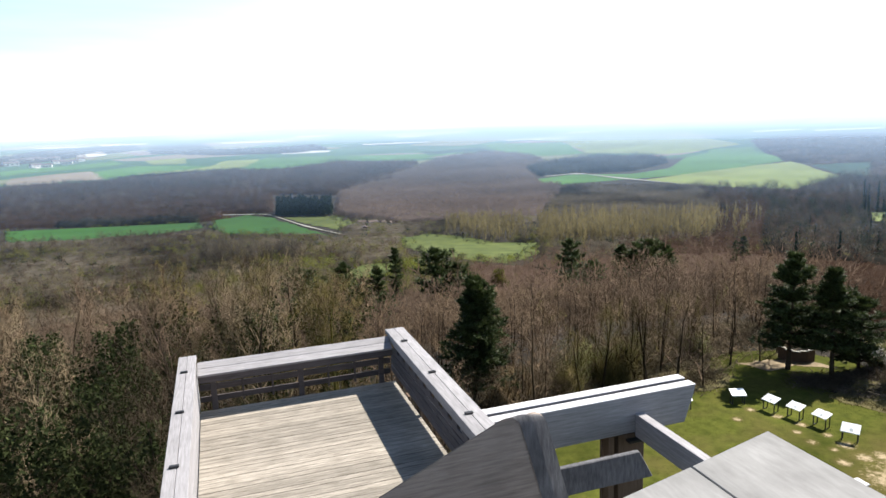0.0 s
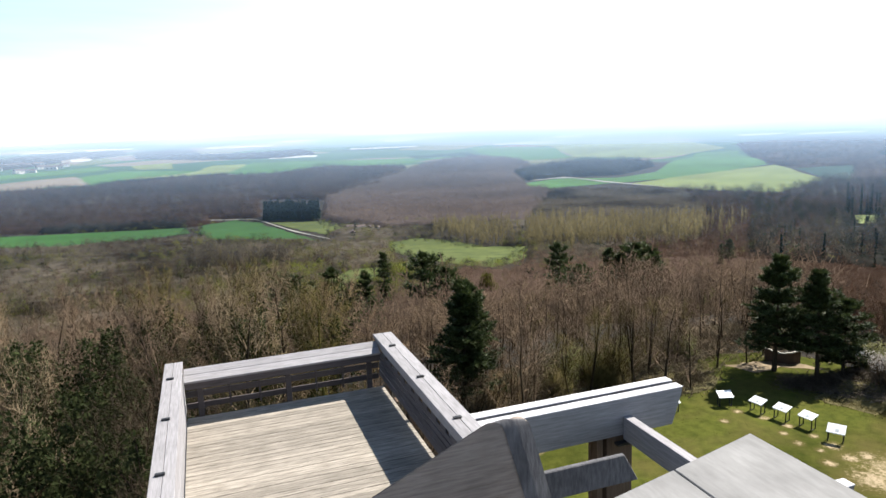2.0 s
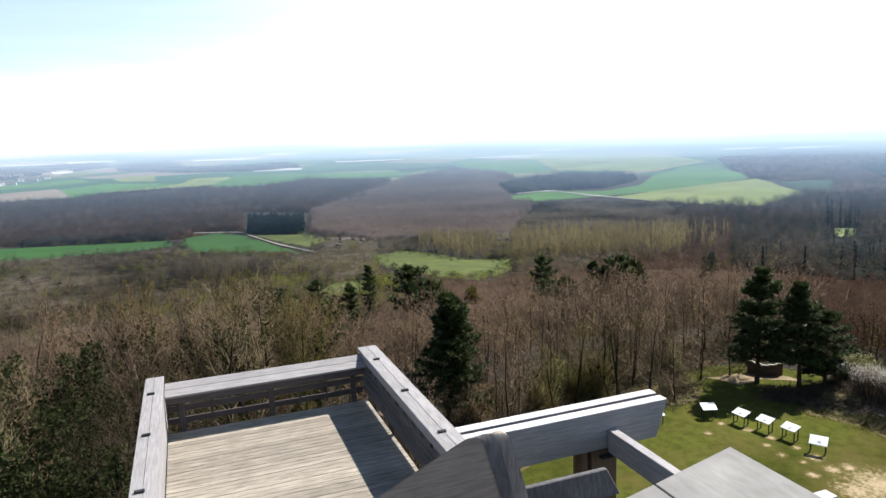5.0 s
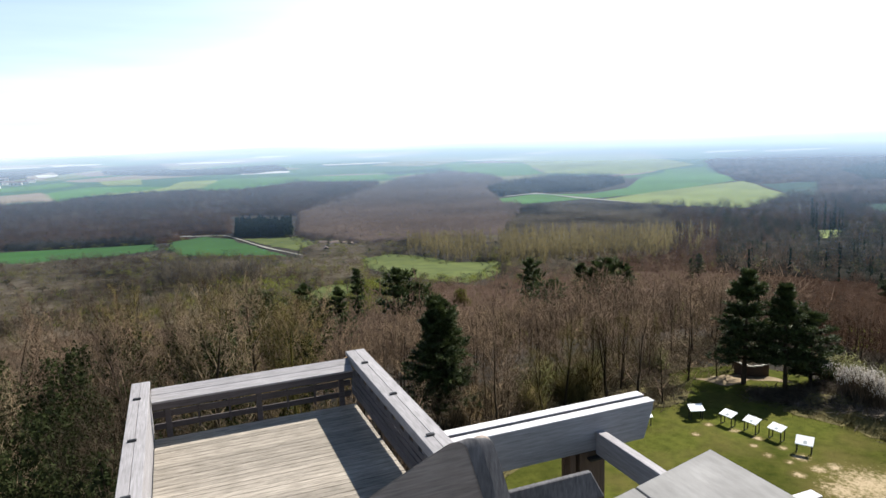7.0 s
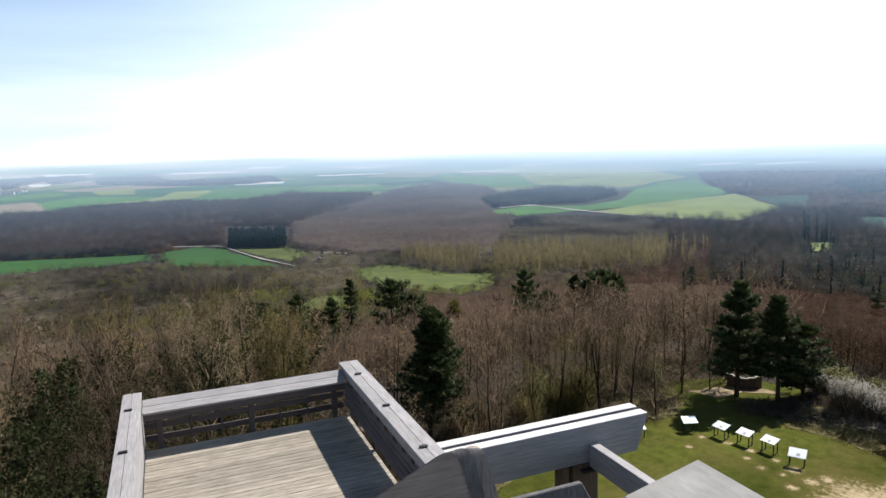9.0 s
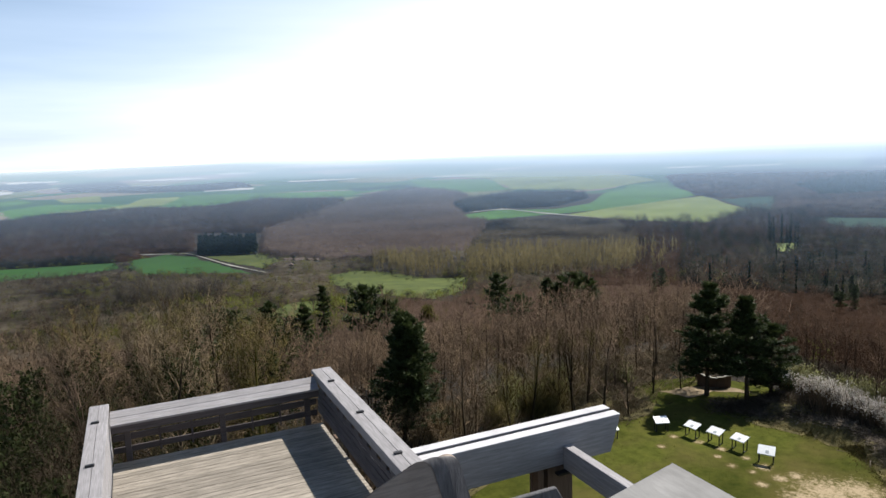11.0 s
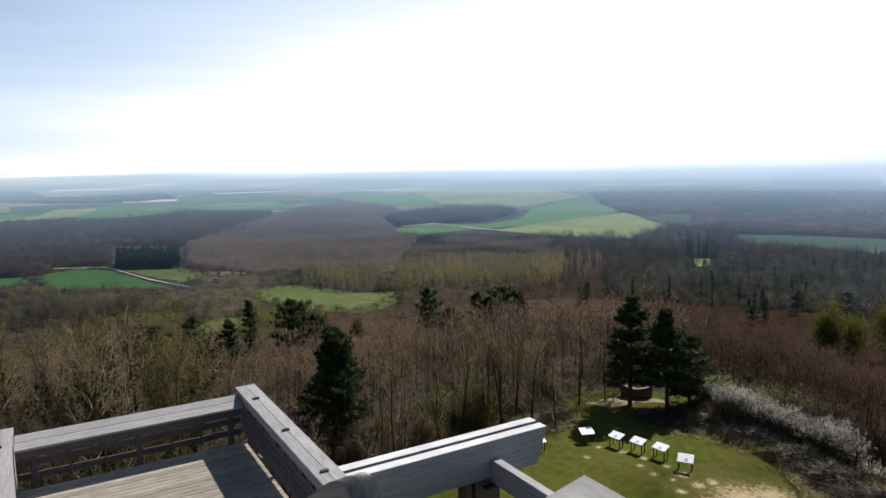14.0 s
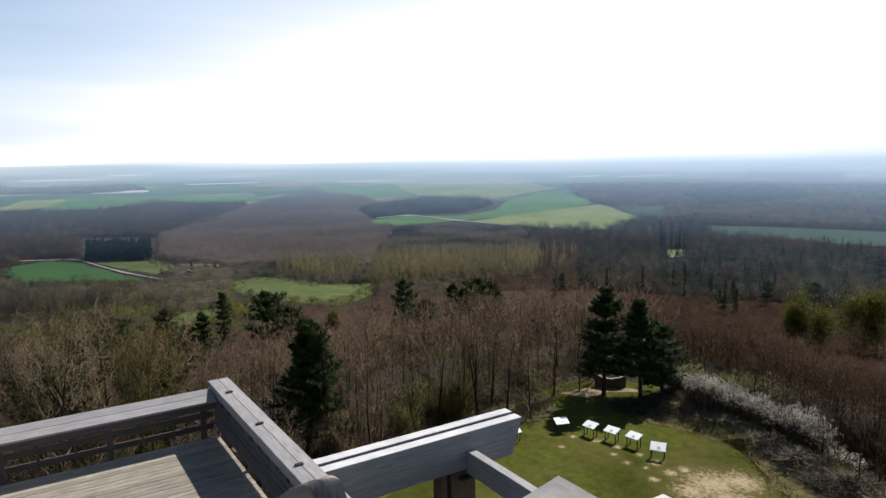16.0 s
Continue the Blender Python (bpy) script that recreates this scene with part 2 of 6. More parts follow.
# ---- building helpers ----
def part(name, data, material, parent=None, label=""):
    """One mesh object from a bmesh or a mesh, under its thing."""
    if isinstance(data, bmesh.types.BMesh):
        mesh = bpy.data.meshes.new(name)
        data.to_mesh(mesh)
        data.free()
        data = mesh
    if material and not data.materials:
        data.materials.append(material)
    ob = new(name, data)
    ob.parent = parent
    return tagged(ob, label)


def thing(name, label, category, at=(0, 0, 0), group="", kind=""):
    ob = new(name)
    ob.empty_display_size = 0.3
    ob.location = at
    return tagged(ob, label, category, group, kind)


def box(x0, x1, y0, y1, z0, z1, bevel=0.006):
    bm = bmesh.new()
    bmesh.ops.create_cube(bm, size=1)
    for v in bm.verts:
        v.co = Vector((x0 + (v.co.x + 0.5) * (x1 - x0), y0 + (v.co.y + 0.5) * (y1 - y0), z0 + (v.co.z + 0.5) * (z1 - z0)))
    if bevel:
        bmesh.ops.bevel(bm, geom=bm.edges[:], offset=bevel, segments=1, affect="EDGES")
    return bm


def prism(outline, axis_from, axis_to, axis, bevel=0.004):
    """An outline of pairs in the plane across axis (x: y z pairs, y: x z pairs, z: x y pairs), drawn out along that axis."""
    bm = bmesh.new()
    def at(u, v, w):
        return {"x": (w, u, v), "y": (u, w, v), "z": (u, v, w)}[axis]
    a = [bm.verts.new(at(u, v, axis_from)) for u, v in outline]
    b = [bm.verts.new(at(u, v, axis_to)) for u, v in outline]
    bm.faces.new(a)
    bm.faces.new(b[::-1])
    for i in range(len(a)):
        j = (i + 1) % len(a)
        bm.faces.new((a[j], a[i], b[i], b[j]))
    bmesh.ops.recalc_face_normals(bm, faces=bm.faces[:])
    if bevel:
        bmesh.ops.bevel(bm, geom=bm.edges[:], offset=bevel, segments=1, affect="EDGES")
    return bm


def raw_mesh(name, verts, faces, smooth=False):
    """A mesh from arrays: verts n x 3, faces m x 3 or m x 4."""
    verts, faces = np.asarray(verts, dtype=np.float32), np.asarray(faces, dtype=np.int32)
    mesh = bpy.data.meshes.new(name)
    k = faces.shape[1]
    mesh.vertices.add(len(verts))
    mesh.vertices.foreach_set("co", verts.ravel())
    mesh.loops.add(faces.size)
    mesh.loops.foreach_set("vertex_index", faces.ravel())
    mesh.polygons.add(len(faces))
    mesh.polygons.foreach_set("loop_start", np.arange(0, faces.size, k, dtype=np.int32))
    mesh.polygons.foreach_set("use_smooth", np.full(len(faces), smooth))
    mesh.update(calc_edges=True)
    return mesh


def crown_mesh(name, verts, faces, normals):
    """A mesh of loose sprays that takes the light like one rounded crown."""
    faces = np.array(faces)
    corner = verts[faces]
    side = np.cross(corner[:, 1] - corner[:, 0], corner[:, 2] - corner[:, 0])
    inward = np.sum(side * normals[faces].sum(axis=1), axis=1) < 0
    faces[inward] = faces[inward][:, ::-1]
    mesh = raw_mesh(name, verts, faces, True)
    mesh.attributes.new("custom_normal", "FLOAT_VECTOR", "POINT").data.foreach_set("vector", np.asarray(normals, dtype=np.float32).ravel())
    mesh.update()
    return mesh


def rounded(points, centre, stretch, rng, loose=0.35):
    """Directions away from a centre, a little disturbed."""
    n = (points - centre) / stretch
    n /= np.maximum(np.linalg.norm(n, axis=1, keepdims=True), 1e-6)
    n += rng.normal(0, loose, n.shape)
    return n / np.maximum(np.linalg.norm(n, axis=1, keepdims=True), 1e-6)


def tubes(segments, sides=3):
    """Tapered prisms: rows of start, end (three numbers each) and two radii."""
    s = np.asarray(segments, dtype=float)
    a, b, ra, rb = s[:, 0:3], s[:, 3:6], s[:, 6], s[:, 7]
    d = b - a
    d /= np.maximum(np.linalg.norm(d, axis=1, keepdims=True), 1e-9)
    ref = np.where(np.abs(d[:, 2:3]) < 0.9, np.array([[0, 0, 1.0]]), np.array([[1.0, 0, 0]]))
    u = np.cross(d, ref)
    u /= np.linalg.norm(u, axis=1, keepdims=True)
    v = np.cross(d, u)
    verts = np.empty((len(s), 2 * sides, 3))
    for k in range(sides):
        w = 2 * math.pi * k / sides
        side = u * math.cos(w) + v * math.sin(w)
        verts[:, k] = a + side * ra[:, None]
        verts[:, sides + k] = b + side * rb[:, None]
    base = (np.arange(len(s)) * 2 * sides)[:, None]
    faces = np.concatenate([base + np.array([[k, (k + 1) % sides, sides + (k + 1) % sides, sides + k]]) for k in range(sides)])
    return verts.reshape(-1, 3), faces


def slivers(root, tip, width, rng):
    """Thin upright triangles from root to tip."""
    n = len(root)
    side = rng.normal(size=(n, 3))
    side[:, 2] *= 0.2
    side -= (tip - root) * (np.sum(side * (tip - root), axis=1) / np.maximum(np.sum((tip - root) ** 2, axis=1), 1e-9))[:, None]
    side *= (np.asarray(width) / 2 / np.maximum(np.linalg.norm(side, axis=1), 1e-9))[:, None]
    verts = np.stack([root - side, root + side, tip], axis=1).reshape(-1, 3)
    return verts, np.arange(3 * n).reshape(-1, 3)


def join(pieces):
    verts, faces, base = [], [], 0
    for v, f in pieces:
        verts.append(v)
        faces.append(np.asarray(f) + base)
        base += len(v)
    return np.concatenate(verts), np.concatenate(faces)


# ---- the ground ----
TOWER = (-3.0, -14.0)
LAWN_Z = -12.0
EDGE = [(-180, 40), (-90, 30), (-40, 26), (0, 30), (20, 40), (35, 52), (45, 58), (55, 52), (65, 42), (80, 38), (120, 40), (180, 40)]
FALL = [(-60, 0), (0, 0), (12, 2), (25, 6), (60, 17), (110, 31), (200, 52), (350, 76), (550, 95), (900, 106), (1500, 108), (2500, 98), (3500, 76), (4900, 34)]
SKYLINE = [(-180, -40), (-40, -33), (-14, -32), (-2, -32), (4.5, -25), (7.5, -14), (10, -16), (14, -32), (19, -44), (30, -44), (41, -40), (51, -24), (58, -6), (64, 38), (75, 70), (110, 10), (180, -40)]


def blend(table, x):
    xs, ys = zip(*table)
    i = np.clip(np.searchsorted(xs, x) - 1, 0, len(xs) - 2)
    xs, ys = np.asarray(xs, float), np.asarray(ys, float)
    u = np.clip((x - xs[i]) / (xs[i + 1] - xs[i]), 0, 1)
    return ys[i] + (ys[i + 1] - ys[i]) * u


def smooth_blend(table, x):
    xs, ys = zip(*table)
    xs, ys = np.asarray(xs, float), np.asarray(ys, float)
    i = np.clip(np.searchsorted(xs, x) - 1, 0, len(xs) - 2)
    u = np.clip((x - xs[i]) / (xs[i + 1] - xs[i]), 0, 1)
    u = u * u * (3 - 2 * u)
    return ys[i] + (ys[i + 1] - ys[i]) * u


def terrain(x, y):
    x, y = np.asarray(x, float), np.asarray(y, float)
    dx, dy = x - TOWER[0], y - TOWER[1]
    r, az = np.hypot(dx, dy), np.degrees(np.arctan2(dx, dy))
    z = LAWN_Z - blend(FALL, r - smooth_blend(EDGE, az))
    far = np.clip((r - 2300) / 2600, 0, 1) ** 1.6
    z = z * (1 - far) + smooth_blend(SKYLINE, az) * far
    roll = np.clip((r - 900) / 900, 0, 1)
    return z + roll * (4 * np.sin(x / 310 + 1) * np.cos(y / 270) + 3 * np.sin(x / 140 + y / 190))


def polar_sheet(name, radii, count, height):
    r = np.asarray(radii)[:, None]
    w = np.radians(np.linspace(-180, 180, count, endpoint=False))[None, :]
    x, y = TOWER[0] + r * np.sin(w), TOWER[1] + r * np.cos(w)
    verts = np.stack([x, y, height(x, y, r + 0 * w)], axis=2).reshape(-1, 3)
    i, k = np.meshgrid(np.arange(len(radii) - 1), np.arange(count), indexing="ij")
    a, b = i * count + k, i * count + (k + 1) % count
    return raw_mesh(name, verts, np.stack([a, a + count, b + count, b], axis=2).reshape(-1, 4), True)


def ground_material():
    """Leaf litter and dry grass near by; a patchwork of fields far out."""
    # near colour is darkened to stand in for the shade under the trees
    m = surface("ground cover", (0.011, 0.009, 0.006), (0.027, 0.021, 0.0135), scale=0.9, rough=0.95, bump=0.5, depth=0.15, blotch=0.6, blotch_scale=0.08)
    n, l = m.node_tree.nodes, m.node_tree.links
    b = n["Principled BSDF"]
    near = b.inputs["Base Color"].links[0].from_socket
    tc, mapping, cells = n.new("ShaderNodeTexCoord"), n.new("ShaderNodeMapping"), n.new("ShaderNodeTexVoronoi")
    mapping.inputs["Scale"].default_value = (0.0022, 0.0042, 0)
    mapping.inputs["Rotation"].default_value = (0, 0, 0.5)
    cells.inputs["Scale"].default_value = 1.0
    ramp_ = n.new("ShaderNodeValToRGB")
    ramp_.color_ramp.interpolation = "CONSTANT"
    stops = [(0.0, (0.022, 0.080, 0.030)), (0.24, (0.104, 0.125, 0.042)), (0.34, (0.034, 0.102, 0.036)), (0.60, (0.187, 0.156, 0.114)), (0.66, (0.024, 0.078, 0.032)), (0.82, (0.135, 0.140, 0.068)), (0.92, (0.156, 0.114, 0.088))]
    for k, (p, c) in enumerate(stops):
        e = ramp_.color_ramp.elements[k] if k < 2 else ramp_.color_ramp.elements.new(p)
        e.position, e.color = p, (*c, 1)
    sep, length, far, mix = n.new("ShaderNodeSeparateColor"), n.new("ShaderNodeVectorMath"), n.new("ShaderNodeMapRange"), n.new("ShaderNodeMix")
    length.operation, mix.data_type = "LENGTH", "RGBA"
    far.inputs["From Min"].default_value, far.inputs["From Max"].default_value = 1700, 1850
    l.new(tc.outputs["Object"], mapping.inputs["Vector"])
    l.new(mapping.outputs["Vector"], cells.inputs["Vector"])
    l.new(cells.outputs["Color"], sep.inputs["Color"])
    l.new(sep.outputs["Red"], ramp_.inputs["Fac"])
    l.new(tc.outputs["Object"], length.inputs[0])
    l.new(length.outputs["Value"], far.inputs["Value"])
    l.new(far.outputs["Result"], mix.inputs["Factor"])
    l.new(near, mix.inputs["A"])
    l.new(ramp_.outputs["Color"], mix.inputs["B"])
    l.new(mix.outputs["Result"], b.inputs["Base Color"])
    return m


RINGS = np.concatenate([[0.5], np.arange(5, 80, 3), np.geomspace(81, 4900, 110)])
ground = part("ground", polar_sheet("ground", RINGS, 300, lambda x, y, r: terrain(x, y)), ground_material())
tagged(ground, "leaf-littered plateau falling to a valley of fields", "ground", kind="structure")


def inside(poly, x, y):
    hit = np.zeros(np.shape(x), bool)
    for (ax, ay), (bx, by) in zip(poly, poly[1:] + poly[:1]):
        cross = (ay > y) != (by > y)
        hit ^= cross & (x < (bx - ax) * (y - ay) / (by - ay if by != ay else 1e-9) + ax)
    return hit


def draped(name, poly, material, label, lift, step, category="field", ragged=0.0, kind="structure"):
    """A patch of ground cover inside an outline, following the terrain."""
    bm = bmesh.new()
    pts = []
    for (ax, ay), (bx, by) in zip(poly, poly[1:] + poly[:1]):
        k = max(1, int(math.hypot(bx - ax, by - ay) / step))
        for i in range(k):
            x, y = ax + (bx - ax) * i / k, ay + (by - ay) * i / k
            if ragged:
                d = noise.noise_vector((x / (step * 2.5), y / (step * 2.5), 3.1)) * ragged
                x, y = x + d.x, y + d.y
            pts.append((x, y))
    f = bm.faces.new([bm.verts.new((x, y, 0)) for x, y in pts])
    bmesh.ops.triangulate(bm, faces=[f])
    xs, ys = [p[0] for p in pts], [p[1] for p in pts]
    for axis, lo, hi in ((0, min(xs), max(xs)), (1, min(ys), max(ys))):
        cut = lo + step
        while cut < hi:
            co_, no = Vector((0, 0, 0)), Vector((0, 0, 0))
            co_[axis], no[axis] = cut, 1
            bmesh.ops.bisect_plane(bm, geom=bm.verts[:] + bm.edges[:] + bm.faces[:], plane_co=co_, plane_no=no)
            cut += step
    for v in bm.verts:
        r = math.hypot(v.co.x - TOWER[0], v.co.y - TOWER[1])
        v.co.z = float(terrain(v.co.x, v.co.y)) + lift + 0.0003 * max(0, r - 60)
    bmesh.ops.recalc_face_normals(bm, faces=bm.faces[:])
    for f in bm.faces:
        if f.normal.z < 0:
            f.normal_flip()
        f.smooth = True
    return tagged(part(name, bm, material), label, category, kind=kind)


# ---- fields and tracks of the valley ----
FIELDS = [
    ("wheat", "bright green young wheat field in the valley", [(-260, 970), (-28, 905), (-23, 837), (-142, 782), (-233, 851)]),
    ("wheat", "bright green wheat field beside a chalk track", [(-10, 920), (34, 945), (58, 902), (80, 775), (100, 670), (1, 742), (-14, 824)]),
    ("olive", "pale grassy field beyond the track", [(74, 880), (135, 853), (147, 748), (117, 708), (94, 785)]),
    ("olive", "rough sunlit meadow among the woods", [(157, 608), (193, 624), (207, 596), (224, 536), (259, 511), (223, 437), (174, 391), (162, 430), (141, 536)]),
    ("olive", "small green meadow between trees", [(60, 407), (93, 454), (115, 447), (100, 397), (62, 351)]),
    ("green", "large green field on the far rise", [(523, 1028), (566, 1149), (669, 1200), (768, 1125), (876, 1166), (1361, 1611), (1471, 1577), (1128, 1110), (897, 1072), (737, 1028), (628, 1039)]),
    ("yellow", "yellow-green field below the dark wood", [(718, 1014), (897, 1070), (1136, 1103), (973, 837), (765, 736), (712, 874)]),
    ("teal", "dark green field at the wood's edge", [(1102, 1020), (1215, 980), (1004, 811), (996, 857)]),
    ("green", "green field in the plain", [(-319, 2046), (-239, 2327), (-19, 2159), (-50, 2040), (-165, 1819), (-242, 1718)]),
    ("tan", "ploughed tan field in the plain", [(-473, 1825), (-504, 2002), (-329, 2115), (-246, 1751), (-341, 1819), (-380, 1774)]),
    ("yellow", "long yellow-green field in the plain", [(-197, 1950), (-35, 2074), (34, 2341), (139, 2301), (109, 2098), (54, 1908), (-47, 1889), (-179, 1829)]),
    ("tan", "pale ploughed strip in the plain", [(-511, 2905), (-437, 3086), (-399, 2949), (-425, 2721)]),
    ("green", "green strip in the plain", [(-551, 2089), (-373, 2262), (-284, 2449), (-336, 2600), (-593, 2259)]),
    ("yellow", "small pale field in the plain", [(-232, 2548), (-96, 2582), (-88, 2332), (-192, 2367)]),
    ("green", "broad green field in the plain", [(55, 1951), (161, 2347), (543, 2090), (823, 2066), (539, 1825), (328, 1898), (93, 1816)]),
    ("teal", "dark green field behind the wood", [(674, 2244), (893, 2241), (873, 2100), (620, 1985)]),
    ("yellow", "wide pale yellow field on the rise", [(1083, 2477), (1366, 2540), (1687, 2094), (1505, 1660), (1173, 1566), (1060, 1790), (1200, 2190)]),
    ("green", "green field on the rise", [(945, 2372), (1190, 2183), (1050, 1784), (880, 1727), (890, 2100)]),
    ("pink", "brown ploughed field on the rise", [(973, 1616), (1170, 1562), (1352, 1624), (1158, 1500), (945, 1436)]),
    ("teal", "dark green meadow beyond the right-hand woods", [(948, 701), (1023, 602), (1090, 450), (1130, 330), (940, 300), (870, 400), (863, 489), (844, 585)]),
    ("yellow", "yellow clearing among dark trees", [(666, 532), (690, 515), (587, 445), (573, 455)]),
]
for tone_, label_, poly_ in FIELDS:
    span = max(max(p[0] for p in poly_) - min(p[0] for p in poly_), max(p[1] for p in poly_) - min(p[1] for p in poly_))
    draped("field", poly_, FIELD[tone_], label_, 0.25, span / (30 if tone_ in ("olive", "wheat") else 14), ragged=span / (22 if tone_ == "olive" else 45))


def strip(points, width):
    left = [(x - width / 2, y + width) for x, y in points]
    return left + [(x + width / 2, y - width) for x, y in points[::-1]]


draped("track", strip([(1, 965), (59, 932), (66, 900), (90, 750), (113, 670)], 4), FIELD["road"], "pale chalk track through the valley fields", 0.9, 12, "track")
draped("track", strip([(609, 1189), (698, 1210), (690, 1050), (707, 949), (719, 864)], 5), FIELD["road"], "pale farm track along the far field", 1.4, 40, "track")
draped("field", [(-497, 3488), (-397, 3515), (-290, 3491), (-291, 3382), (-380, 3353), (-468, 3359)], FIELD["chalk"], "white chalky strip of field far out in the plain", 1.2, 70)
draped("field", [(27, 3267), (173, 3221), (317, 3147), (303, 3111), (169, 3149), (37, 3181)], FIELD["chalk"], "white chalky strip of field far out in the plain", 1.2, 70)
draped("field", [(368, 3318), (463, 3309), (561, 3310), (539, 3245), (451, 3229), (372, 3246)], FIELD["chalk"], "white chalky strip of field far out in the plain", 1.2, 70)
draped("field", [(577, 2762), (707, 2701), (828, 2618), (811, 2592), (694, 2651), (578, 2714)], FIELD["chalk"], "white chalky strip of field far out in the plain", 1.2, 70)
draped("field", [(1067, 2429), (1193, 2396), (1323, 2367), (1291, 2327), (1167, 2342), (1058, 2382)], FIELD["chalk"], "white chalky strip of field far out in the plain", 1.2, 70)
draped("field", [(2021, 2946), (2088, 2920), (2141, 2873), (2109, 2848), (2046, 2860), (1989, 2875)], FIELD["chalk"], "white chalky strip of field far out in the plain", 1.2, 70)
draped("field", [(231, 2591), (325, 2598), (416, 2567), (396, 2496), (310, 2481), (231, 2490)], FIELD["chalk"], "white chalky strip of field far out in the plain", 1.2, 70)
draped("field", [(-536, 2404), (-529, 2423), (-514, 2409), (-508, 2347), (-509, 2327), (-511, 2322)], FIELD["chalk"], "white chalky strip of field far out in the plain", 1.2, 70)
draped("field", [(-476, 2942), (-437, 2950), (-392, 2913), (-391, 2838), (-419, 2820), (-448, 2824)], FIELD["chalk"], "white chalky strip of field far out in the plain", 1.2, 70)
draped("field", [(1468, 2677), (1537, 2652), (1596, 2610), (1571, 2587), (1510, 2605), (1454, 2627)], FIELD["chalk"], "white chalky strip of field far out in the plain", 1.2, 70)
draped("field", [(1943, 2091), (2010, 2036), (2059, 1966), (2032, 1950), (1971, 1996), (1914, 2046)], FIELD["chalk"], "white chalky strip of field far out in the plain", 1.2, 70)
draped("field", [(2054, 1911), (2139, 1836), (2212, 1757), (2182, 1742), (2100, 1802), (2024, 1870)], FIELD["chalk"], "white chalky strip of field far out in the plain", 1.2, 70)
draped("field", [(806, 3084), (900, 3126), (981, 3116), (952, 3058), (868, 3015), (795, 2991)], FIELD["chalk"], "white chalky strip of field far out in the plain", 1.2, 70)
draped("field", [(-761, 3476), (-644, 3450), (-522, 3405), (-526, 3364), (-633, 3387), (-739, 3421)], FIELD["chalk"], "white chalky strip of field far out in the plain", 1.2, 70)
draped("field", [(2234, 1466), (2280, 1440), (2302, 1399), (2249, 1375), (2205, 1392), (2174, 1416)], FIELD["chalk"], "white chalky strip of field far out in the plain", 1.2, 70)
draped("field", [(2364, 1210), (2430, 1140), (2472, 1062), (2433, 1052), (2374, 1113), (2317, 1176)], FIELD["chalk"], "white chalky strip of field far out in the plain", 1.2, 70)
draped("field", [(28, 2904), (80, 2908), (132, 2886), (123, 2845), (77, 2838), (35, 2844)], FIELD["chalk"], "white chalky strip of field far out in the plain", 1.2, 70)
draped("field", [(236, 2645), (328, 2635), (414, 2575), (392, 2487), (309, 2491), (233, 2525)], FIELD["chalk"], "white chalky strip of field far out in the plain", 1.2, 70)
draped("field", [(2423, 1385), (2499, 1281), (2560, 1174), (2533, 1169), (2460, 1260), (2392, 1356)], FIELD["chalk"], "white chalky strip of field far out in the plain", 1.2, 70)

# ---- lawn and bare soil on the plateau ----
LAWN = [(-14, -30), (-10, 2), (2, 10), (12, 15.5), (20, 20), (25.5, 20.6), (29.5, 18.4), (31.7, 15.0), (32.7, 13.4), (33.2, 11.2), (33.0, 8.8), (31.6, 6.7), (29.8, 4.5), (28.4, 0), (27.5, -6), (24, -26)]
grass_mat = surface("mown grass", (0.034, 0.044, 0.008), (0.082, 0.087, 0.017), scale=1.6, rough=0.95, bump=0.6, depth=0.05, blotch=0.6, blotch_scale=0.16, gloss=0.02)


